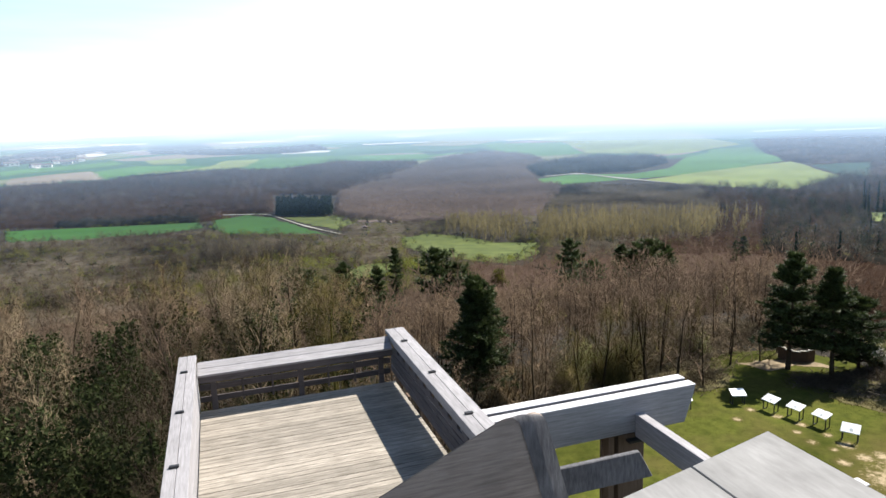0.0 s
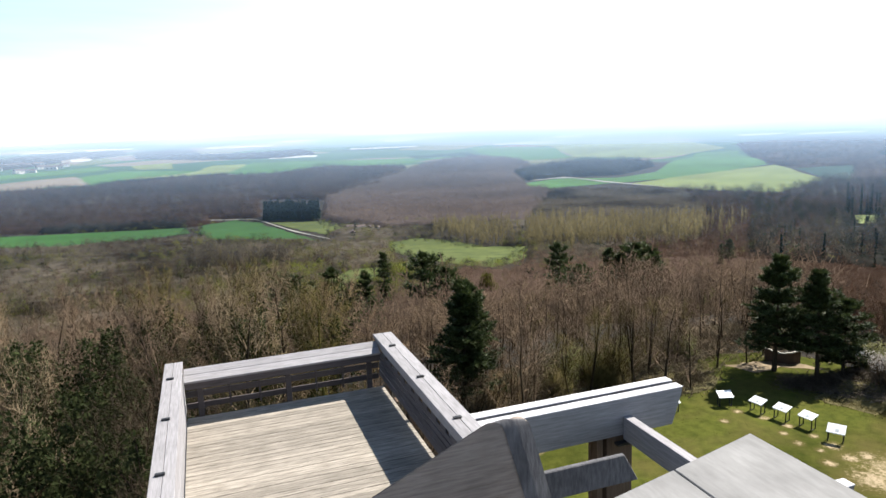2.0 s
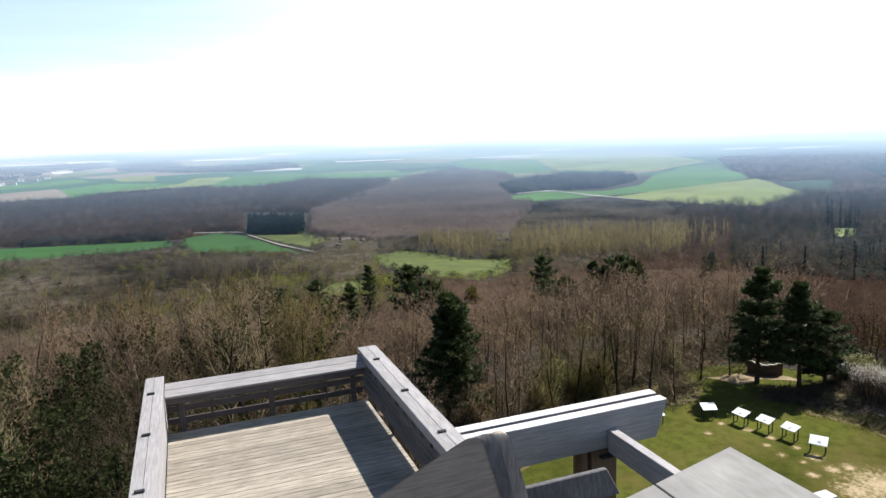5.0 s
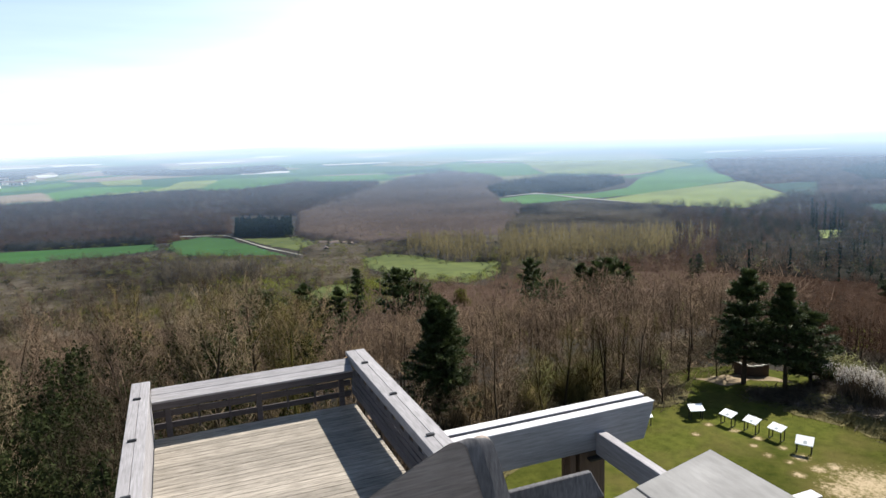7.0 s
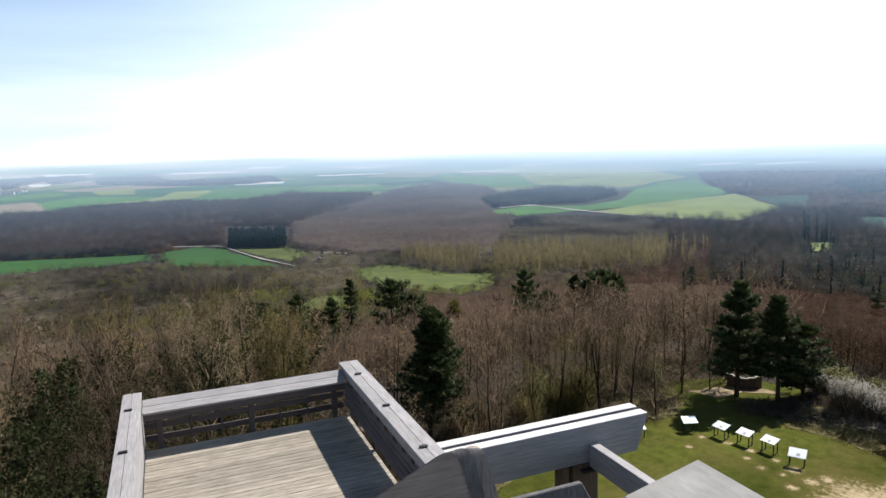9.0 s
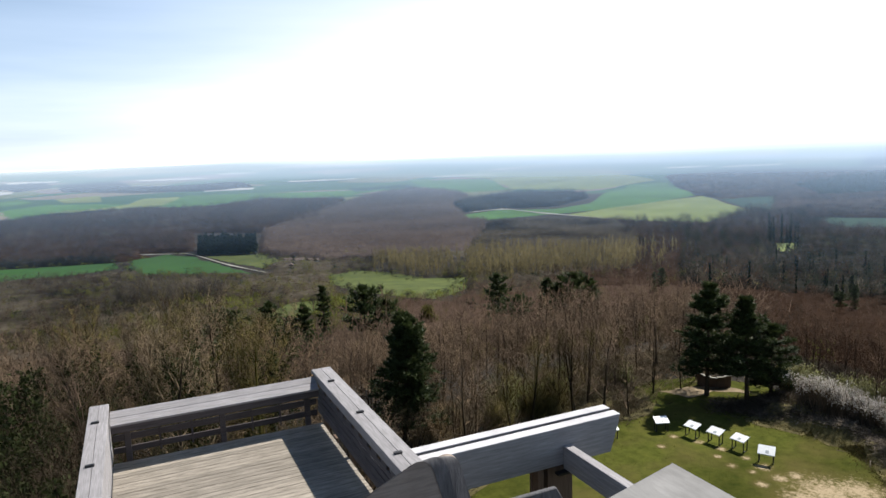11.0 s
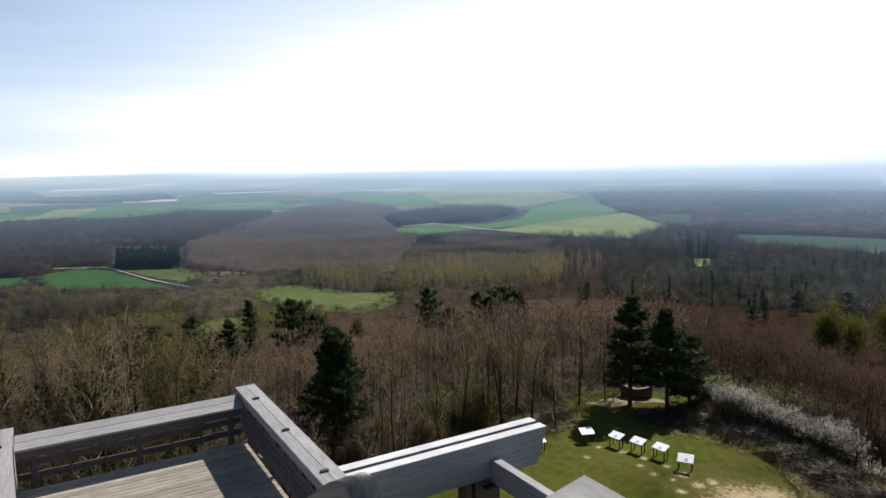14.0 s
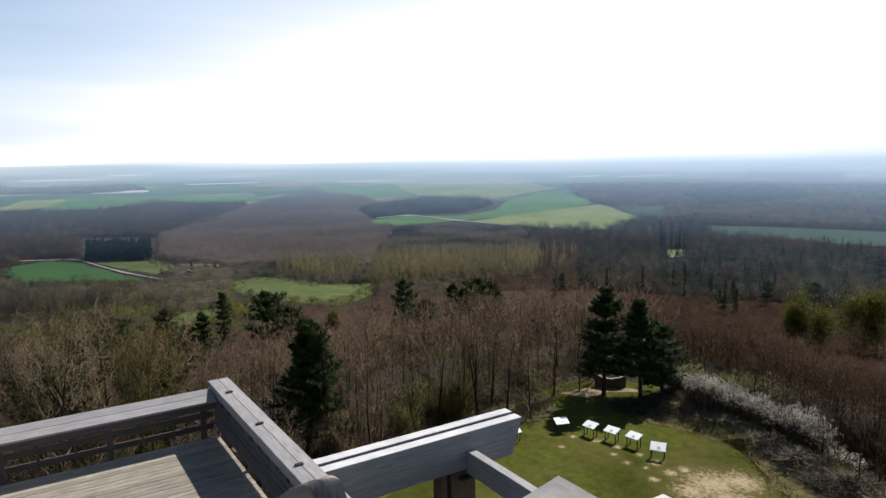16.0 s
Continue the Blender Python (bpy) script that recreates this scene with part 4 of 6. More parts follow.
mixed_woods("the wood on the far rise", (("umber", 0.4, 1.0), ("mauve", 0.4, 0.95), ("dark", 0.25, 1.1)), [(1598, 1716), (1882, 1747), (2035, 1613), (2423, 1125), (2560, 860), (1240, 420), (1046, 616), (991, 793), (1137, 1047), (1128, 1110)], 19, 17, 8.0, 26, 1.4, base="mauve", low=0.05)
woods("woodland", "strip of wood between the fields", "dark", [(812, 1479), (925, 1507), (1010, 1413), (964, 1281), (804, 1179), (684, 1230), (611, 1202), (660, 1383)], 10, 20, 4.6, 40, 0.8, low=0.05, floor=True)
woods("woodland", "dark wood far out in the plain", "dark", [(-252, 3047), (-43, 3202), (2, 2832), (175, 2829), (406, 2861), (417, 2641), (274, 2523), (20, 2613), (-224, 2812)], 22, 17, 12, 18, 4, low=0.05, floor=True)
woods("woodland", "dark woods round a far village", "dark", [(-762, 2934), (-712, 3227), (-326, 3274), (-283, 3035), (-499, 2832), (-583, 2619), (-648, 2479)], 22, 16, 12, 18, 4, low=0.05, floor=True)
woods("woodland", "hedge of bare trees along the plain", "dark", [(-235, 1760), (-150, 1790), (60, 1850), (60, 1800), (-150, 1730), (-235, 1700)], 10, 13, 6, 24, 1.2, low=0.05, floor=True)

woods("woodland", "dark conifers inside the wood on the rise", "conifer", [(1466, 1127), (1786, 1244), (1916, 1198), (1786, 999), (1573, 865), (1354, 869), (1255, 911)], 13, 22, 6.5, 40, 1.3, low=0.0, floor=True)
woods("woodland", "dark wood on a far rise", "dark", [(2302, 1523), (2308, 1338), (2369, 1194), (2576, 1290), (2919, 1622), (2769, 1794)], 20, 20, 12, 20, 3.5, low=0.05, floor=True)
woods("woodland", "woods on a far blue ridge", "dark", [(3092, 2047), (3491, 2197), (3755, 1947), (3257, 1648), (2944, 1665)], 26, 18, 16, 16, 5, low=0.05, floor=True)
woods("woodland", "long line of wood on a far ridge", "dark", [(3268, 2736), (3555, 2375), (3352, 2238), (3029, 2534)], 26, 16, 16, 16, 5, low=0.05, floor=True)
woods("woodland", "dark edge of a far wood", "dark", [(3183, 1602), (3378, 1577), (2969, 1383), (2857, 1421)], 24, 18, 16, 16, 5, low=0.05, floor=True)


def edge_bushes():
    """Bushes and small trees straggling along the margins of the near meadows."""
    xs, ys = [], []
    for tone, _, poly in FIELDS[:5]:
        for (ax, ay), (bx, by) in zip(poly, poly[1:] + poly[:1]):
            k = int(math.hypot(bx - ax, by - ay) / (2.2 if tone == "olive" else 5))
            u = rng.uniform(0, 1, k)
            xs.append(ax + (bx - ax) * u + rng.normal(0, 9 if tone == "olive" else 4, k))
            ys.append(ay + (by - ay) * u + rng.normal(0, 9 if tone == "olive" else 4, k))
    x, y = np.concatenate(xs), np.concatenate(ys)
    clear = np.hypot(x - 85, (y - 800) / 3) > 40
    x, y = x[clear], y[clear]
    half = rng.uniform(size=len(x)) < 0.7
    for keep, tone, label in ((half, "dark", "dark bushes along the meadow edges"), (~half, "green", "budding green bushes along the meadow edges")):
        mesh = crown_mesh("hedgerow", *wood_mesh(x[keep], y[keep], 5.5, 3.0, 40, 0.5, rng, low=0.0, trunk=0.05))
        tagged(part("hedgerow", mesh, WOODS[tone]), label, "hedgerow", kind="stuff")


edge_bushes()


def spires(x, y, height, base, rng, tiers=46, width=0.5):
    """Dense conifers for the middle distance: trunk and drooping sprays in a cone."""
    n = len(x)
    foot = np.stack([x, y, terrain(x, y) - 0.3], axis=1)
    h = height * rng.uniform(0.7, 1.2, n)
    top = foot + np.stack([0 * x, 0 * x, h], axis=1)
    t = np.repeat(np.arange(n), tiers)
    f = rng.uniform(0.12, 0.97, n * tiers)
    a = rng.uniform(0, 2 * math.pi, n * tiers)
    reach = base * (h[t] / height) * (1.02 - f) * rng.uniform(0.6, 1.1, n * tiers)
    root = foot[t] + (top - foot)[t] * f[:, None]
    tip = root + np.stack([reach * np.cos(a), reach * np.sin(a), -0.2 * reach + 0.06 * h[t] * rng.uniform(-1, 1, n * tiers)], axis=1)
    return join([slivers(foot, top, np.full(n, 0.35), rng), slivers(root, tip, width * h[t] / height * rng.uniform(0.8, 2.0, n * tiers), rng)])


bx_, by_ = scatter([(68, 903), (133, 850), (146, 925), (76, 975)], 5, rng)
tagged(part("conifer_block", raw_mesh("conifer_block", *spires(bx_, by_, 22, 5.0, rng, 90, 2.4)), WOODS["conifer"]), "dense dark block of planted conifers", "conifers", kind="stuff")
bx_, by_ = scatter(fan(46, 82, 420, 900), 34, rng)
spread_ = (np.sin(bx_ / 60 + 1) + np.sin(by_ / 45) > 0.1) & clear_of_fields(bx_, by_)
tagged(part("conifer_spires", raw_mesh("conifer_spires", *spires(bx_[spread_], by_[spread_], 19, 2.3, rng, 80, 1.0)), WOODS["conifer"]), "slender dark evergreens scattered through the bare woods", "conifers", kind="stuff")
bx_, by_ = scatter([(575, 465), (600, 445), (690, 520), (672, 550)], 19, rng)
tagged(part("conifer_row", raw_mesh("conifer_row", *spires(bx_, by_, 33, 2.4, rng, 110, 1.4)), WOODS["conifer"]), "row of tall narrow dark conifers", "conifers", kind="stuff")


# ---- distance haze put into a sheet's colour, more opaque towards the east ----
def haze_sheet():
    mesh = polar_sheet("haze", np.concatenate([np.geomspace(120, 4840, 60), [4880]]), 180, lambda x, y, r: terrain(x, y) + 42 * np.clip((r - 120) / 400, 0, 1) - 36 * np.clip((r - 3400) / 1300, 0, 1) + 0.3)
    m = bpy.data.materials.new("haze")
    m.use_nodes = True
    n, l = m.node_tree.nodes, m.node_tree.links
    n.clear()
    out, mix, clear, mist = n.new("ShaderNodeOutputMaterial"), n.new("ShaderNodeMixShader"), n.new("ShaderNodeBsdfTransparent"), n.new("ShaderNodeBsdfDiffuse")
    tc, length, scaled, power = n.new("ShaderNodeTexCoord"), n.new("ShaderNodeVectorMath"), n.new("ShaderNodeMath"), n.new("ShaderNodeMath")
    fade, thick, offset, floor_ = n.new("ShaderNodeMath"), n.new("ShaderNodeMath"), n.new("ShaderNodeMath"), n.new("ShaderNodeMath")
    offset.operation, floor_.operation = "SUBTRACT", "MAXIMUM"
    length.operation, scaled.operation, power.operation, fade.operation, thick.operation = "LENGTH", "DIVIDE", "POWER", "POWER", "SUBTRACT"
    fade.inputs[0].default_value, thick.inputs[0].default_value = 0.368, 1.0
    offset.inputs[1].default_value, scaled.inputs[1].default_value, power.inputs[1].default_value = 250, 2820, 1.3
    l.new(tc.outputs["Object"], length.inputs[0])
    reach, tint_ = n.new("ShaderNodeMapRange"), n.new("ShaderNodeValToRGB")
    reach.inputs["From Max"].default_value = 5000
    # the sheet's colour pales with distance to imitate bright far air
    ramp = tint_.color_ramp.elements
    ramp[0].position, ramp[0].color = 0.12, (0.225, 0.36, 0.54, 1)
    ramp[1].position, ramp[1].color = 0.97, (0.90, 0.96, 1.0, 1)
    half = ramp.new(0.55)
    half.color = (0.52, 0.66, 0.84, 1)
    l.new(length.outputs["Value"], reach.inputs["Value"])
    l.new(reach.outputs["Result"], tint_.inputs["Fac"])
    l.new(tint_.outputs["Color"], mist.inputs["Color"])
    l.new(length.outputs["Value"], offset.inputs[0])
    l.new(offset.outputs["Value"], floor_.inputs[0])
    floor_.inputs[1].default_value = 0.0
    # fuller cover on the sun's side stands in for haze lit brighter there
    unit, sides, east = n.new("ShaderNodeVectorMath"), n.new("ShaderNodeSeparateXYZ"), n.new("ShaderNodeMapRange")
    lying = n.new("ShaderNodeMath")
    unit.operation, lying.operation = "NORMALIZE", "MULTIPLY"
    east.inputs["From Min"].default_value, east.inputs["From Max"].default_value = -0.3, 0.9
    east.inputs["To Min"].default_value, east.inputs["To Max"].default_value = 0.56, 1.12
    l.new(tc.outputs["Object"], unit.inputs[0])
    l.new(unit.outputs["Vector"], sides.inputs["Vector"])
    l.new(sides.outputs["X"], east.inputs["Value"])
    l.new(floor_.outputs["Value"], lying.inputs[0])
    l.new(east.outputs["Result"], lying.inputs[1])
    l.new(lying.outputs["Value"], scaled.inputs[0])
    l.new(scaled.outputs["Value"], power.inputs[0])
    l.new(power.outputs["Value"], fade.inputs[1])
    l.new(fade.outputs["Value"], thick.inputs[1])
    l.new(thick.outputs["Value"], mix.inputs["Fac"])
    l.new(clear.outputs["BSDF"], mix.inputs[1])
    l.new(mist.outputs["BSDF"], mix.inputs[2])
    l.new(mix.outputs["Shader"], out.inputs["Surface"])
    return tagged(part("haze", mesh, m), "sheet over the valley with bluish distance haze put into its colour", "haze", kind="stuff")


haze_sheet()


# ---- the wooden tower ----
tower = thing("observation_tower", "weathered grey timber observation tower with stepped platforms", "tower")


def rail_cap(x0, x1, y0, y1, parent):
    """A flat rail of two boards with a gap, along y."""
    mid = (x0 + x1) / 2
    for a, b in ((x0, mid - 0.003), (mid + 0.003, x1)):
        part("cap_board", box(a, b, y0, y1, 0.975, 1.05, 0.004), WOOD_Y, parent)
    for y in (-0.98, -2.90, -4.80, -6.7):
        part("bracket", box(mid - 0.10, mid + 0.035, y - 0.035, y + 0.03, 1.052, 1.085, 0.008), STEEL, parent, "small dark steel bracket on the rail")


# lower platform: right-hand parapet
right_rail = part("parapet", box(0.04, 0.09, -8.0, -0.02, 0.815, 0.970), WOOD_Y, tower, "slatted timber parapet under a flat double rail")
rail_cap(0.0, 0.415, -8.0, 0.0, right_rail)
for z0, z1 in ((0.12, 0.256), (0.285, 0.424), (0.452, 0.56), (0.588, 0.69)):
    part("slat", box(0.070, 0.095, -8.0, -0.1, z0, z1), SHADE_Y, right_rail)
# outer boards added to keep the sun out of the upper slat gaps
part("outer_board", box(0.33, 0.38, -8.0, -0.02, 0.70, 0.970), WOOD_Y, right_rail)
part("outer_board", box(0.33, 0.38, -8.0, -0.02, 0.49, 0.665), WOOD_Y, right_rail)
# ledge added so that its sunlit top shows as pale dashes between the slats
part("ledge", box(0.205, 0.50, -8.0, -0.02, -0.05, -0.004), WOOD_Y, right_rail, "added outer ledge, lit to show as pale dashes between slats")
for k in range(5):
    y = -0.45 - 1.9 * k
    part("rail_post", box(0.10, 0.20, y - 0.05, y + 0.05, -0.30, 0.97), WOOD_Z, right_rail)
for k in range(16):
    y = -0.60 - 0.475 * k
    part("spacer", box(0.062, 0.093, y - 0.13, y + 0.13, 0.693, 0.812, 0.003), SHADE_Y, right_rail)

# left-hand parapet
left_rail = part("parapet", box(-4.03, -3.98, -8.0, -0.02, 0.665, 0.970), WOOD_Y, tower, "sunlit slatted timber parapet")
rail_cap(-4.30, -3.965, -8.0, 0.0, left_rail)
for z0, z1 in ((0.03, 0.265), (0.285, 0.425), (0.445, 0.655)):
    part("slat", box(-4.03, -3.985, -8.0, -0.1, z0, z1), WOOD_Y, left_rail)
for k in range(5):
    y = -0.45 - 1.9 * k
    part("rail_post", box(-4.14, -4.04, y - 0.05, y + 0.05, -0.30, 0.97), WOOD_Z, left_rail)

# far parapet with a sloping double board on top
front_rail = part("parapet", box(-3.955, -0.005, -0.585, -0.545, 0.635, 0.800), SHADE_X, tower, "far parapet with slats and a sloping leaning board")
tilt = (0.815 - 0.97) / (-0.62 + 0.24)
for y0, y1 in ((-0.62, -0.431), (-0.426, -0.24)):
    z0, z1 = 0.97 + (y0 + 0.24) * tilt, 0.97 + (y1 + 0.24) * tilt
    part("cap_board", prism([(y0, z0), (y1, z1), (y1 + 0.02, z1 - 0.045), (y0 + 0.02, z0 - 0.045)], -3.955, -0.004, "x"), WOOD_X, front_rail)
# slats and posts facing away from the sun carry shade in their colour
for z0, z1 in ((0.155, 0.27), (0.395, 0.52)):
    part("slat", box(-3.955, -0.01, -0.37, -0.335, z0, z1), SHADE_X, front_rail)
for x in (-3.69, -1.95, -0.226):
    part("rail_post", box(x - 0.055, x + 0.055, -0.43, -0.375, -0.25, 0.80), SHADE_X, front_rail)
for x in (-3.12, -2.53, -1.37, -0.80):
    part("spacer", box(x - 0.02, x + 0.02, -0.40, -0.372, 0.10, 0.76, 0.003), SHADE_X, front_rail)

# deck of separate planks
deck = part("deck", box(-4.2, 0.055, -8.0, -0.46, -0.30, -0.045), WOOD_X, tower, "deck of weathered planks")
for k in range(55):
    y = -0.455 - 0.1375 * k
    lift = 0.0015 * math.sin(k * 2.3)
    part("plank", box(-3.975, 0.06, y - 0.1295, y, -0.038 + lift, lift, 0.003), DECK, deck)

# double cross beam, joist and posts beside the platform
for y0, y1, x1 in ((-5.06, -4.87, 4.25), (-4.76, -4.57, 4.26), (-8.50, -8.33, 4.10)):
    part("cross_beam", prism([(0.10, 0.95), (x1, 0.95), (x1 - 0.03, 0.80), (x1 - 0.20, 0.30), (0.10, 0.30)], y0, y1, "y", 0.006), WOOD_X, tower, "heavy glued-laminated timber beam")
    # the top of each beam gets a strip paler than its sides
    part("capping", box(0.42 if y0 > -8 else 0.10, x1 + 0.004, y0 - 0.004, y1 + 0.004, 0.9505, 0.966, 0.002), CAPPING, tower, "pale strip on top of the beam")
part("joist", box(3.04, 3.20, -8.32, -5.075, 0.24, 0.64), WOOD_Y, tower, "timber joist meeting the cross beam")
part("joist_hanger", box(2.86, 3.26, -5.20, -5.08, 0.185, 0.225, 0.003), STEEL, tower, "dark steel plate under the joist")
for x0, x1 in ((2.55, 2.66), (2.74, 3.24)):
    part("post", box(x0, x1, -4.86, -4.77, -12.1, 0.9), WOOD_Z, tower, "brown larch post")
    part("post", box(x0, x1, -5.05, -4.88, -12.1, 0.288), WOOD_Z, tower, "brown larch post")
    part("post", box(x0, x1, -8.61, -8.505, -12.1, 0.9), WOOD_Z, tower, "brown larch post")
for x in (-4.1, 0.2):
    for y in (-0.6, -4.6, -7.8):
        part("post", box(x - 0.12, x + 0.12, y - 0.12, y + 0.12, -12.1, -0.31), WOOD_Z, tower, "brown larch post")

# upper platform with the rail beside the camera
upper = part("upper_deck", box(-6.4, -2.4, -18.5, -13.45, 3.80, 4.04), WOOD_X, tower, "upper deck of weathered timber")
rail_end = [(-2.407, -13.340), (-2.596, -13.387), (-2.596, -18.4), (-2.407, -18.4)]
part("cap_board", prism([(x, y) for x, y in rail_end], 5.085, 5.13, "z", 0.0015), CAP_WOOD, tower, "pale weathered rail board with a slanting end")
part("cap_board", prism([(-2.598, -13.3875), (-2.81, -13.438), (-2.81, -18.4), (-2.598, -18.4)], 5.085, 5.13, "z", 0.0015), CAP_WOOD, tower, "pale weathered rail board with a slanting end")
for y in (-14.6, -16.4, -18.2):
    part("rail_post", box(-2.66, -2.52, y - 0.07, y + 0.07, 4.04, 5.084), WOOD_Z, tower)
for z in (4.25, 4.5, 4.75):
    part("slat", box(-2.50, -2.46, -18.4, -13.6, z, z + 0.12), WOOD_Y, tower)
for x in (-6.2, -2.62):
    for y in (-18.2, -13.7):
        part("post", box(x - 0.12, x + 0.12, y - 0.12, y + 0.12, -12.1, 3.79), WOOD_Z, tower, "brown larch post")


def sloping_board(steps, whole=True):
    """A thick board on edge that climbs to a rounded, bevelled end."""
    def outline(x_shift, z_shift, y):
        x_end, z_end = -2.777 + x_shift, 5.146 + z_shift
        along, down = Vector((-0.918, -0.397)), Vector((0.262, -0.965))
        pts = []
        corner, r = Vector((x_end, z_end)), 0.034
        for k in range(11):
            w = math.radians(90 * k / 10)
            centre = corner + along * r + down * r
            pts.append(centre - along * r * math.sin(w) - down * r * math.cos(w))
        pts += [corner + down * 0.26, corner + along * 1.6 + down * 0.26, corner + along * 1.6]
        return [(p.x, y, p.y) for p in pts]
    bm = bmesh.new()
    rings = [[bm.verts.new(p) for p in outline(dx, dz, y)] for dx, dz, y in steps]
    for a, b in zip(rings, rings[1:]):
        for i in range(len(a)):
            j = (i + 1) % len(a)
            bm.faces.new((a[i], a[j], b[j], b[i]))
    if whole:
        bm.faces.new(rings[0])
        bm.faces.new(rings[-1][::-1])
    bmesh.ops.recalc_face_normals(bm, faces=bm.faces[:])
    return bm


board = part("sloping_board", sloping_board([(0.0, 0.0, -13.14), (0.004, 0.0015, -13.1395), (0.066, -0.010, -13.121), (0.068, -0.012, -13.108)]), NEAR_WOOD, tower, "thick grey board with a rounded end")
part("end_grain", sloping_board([(0.005, 0.0017, -13.1408), (0.034, 0.0005, -13.1330), (0.0655, -0.0096, -13.1228)], False), END_WOOD, board, "rough sawn end of the board")
part("slat", prism([(-3.4, 4.772), (-2.285, 4.772), (-2.325, 4.846), (-3.4, 4.846)], -12.87, -12.856, "y", 0.002), END_WOOD, tower, "short grey slat with saw marks")
part("rail_post", box(-3.5, -3.36, -13.05, -12.88, 3.5, 4.84), WOOD_Z, tower)
part("rail_beam", box(-3.52, -3.34, -13.5, -12.85, 3.55, 3.78), WOOD_Y, tower)


# ---- lecterns on the lawn ----
def lectern(width, at, turn, slope=22):
    t = thing("lectern", "white information lectern on four dark steel legs on the lawn", "lectern", (*at, float(terrain(*at))), "lecterns on the lawn")
    w, d, h = width / 2, 0.36, 0.86
    rise = d * math.tan(radians(slope))
    top = prism([(-d, h - rise), (d, h + rise), (d, h + rise + 0.05), (-d, h - rise + 0.05)], -w, w, "x", 0.006)
    part("panel", top, PANEL, t)
    part("print_area", prism([(-d * 0.7, h - rise * 0.7 + 0.053), (-d * 0.1, h - rise * 0.1 + 0.053), (-d * 0.1, h - rise * 0.1 + 0.057), (-d * 0.7, h - rise * 0.7 + 0.057)], -w * 0.1, w * 0.3, "x", 0), PRINT, t, "faded grey print")
    for sx in (-1, 1):
        part("leg", box(sx * (w - 0.10) - 0.03, sx * (w - 0.10) + 0.03, -0.24, -0.18, -0.05, h - rise * 0.6 + 0.01), STEEL, t)
        part("leg", box(sx * (w - 0.10) - 0.03, sx * (w - 0.10) + 0.03, 0.18, 0.24, -0.05, h + rise * 0.6), STEEL, t)
        part("foot_rail", box(sx * (w - 0.10) - 0.025, sx * (w - 0.10) + 0.025, -0.18, 0.18, 0.02, 0.06), STEEL, t)
    t.rotation_euler = (0, 0, radians(turn))
    return t


for x, y, turn, slope in ((25.14, 16.6, -20, 20), (26.2, 15.1, -82, 18), (26.7, 13.8, -80, 18), (27.15, 12.45, -82, 18), (27.1, 10.6, -56, 26), (21.75, 17.2, -10, 20)):
    stand = lectern(1.08, (x, y), turn, slope)
    stand.scale = (0.81, 0.81, 0.83)


# ---- trees near the tower ----
def limb(segs, start, direction, length, r0, r1, steps, rng, up=0.12, wander=0.16):
    """A bending shoot; returns the points along it."""
    p, d, pts = Vector(start), Vector(direction).normalized(), [Vector(start)]
    for k in range(steps):
        d = (d + Vector((rng.normal(0, wander), rng.normal(0, wander), up + rng.normal(0, wander * 0.6)))).normalized()
        q = p + d * (length / steps)
        ra, rb = r0 + (r1 - r0) * k / steps, r0 + (r1 - r0) * (k + 1) / steps
        segs.append((*p, *q, ra, rb))
        p = q
        pts.append(Vector(p))
    return pts


def along(pts, f):
    i = min(int(f * (len(pts) - 1)), len(pts) - 2)
    u = f * (len(pts) - 1) - i
    return pts[i].lerp(pts[i + 1], u), (pts[i + 1] - pts[i]).normalized()


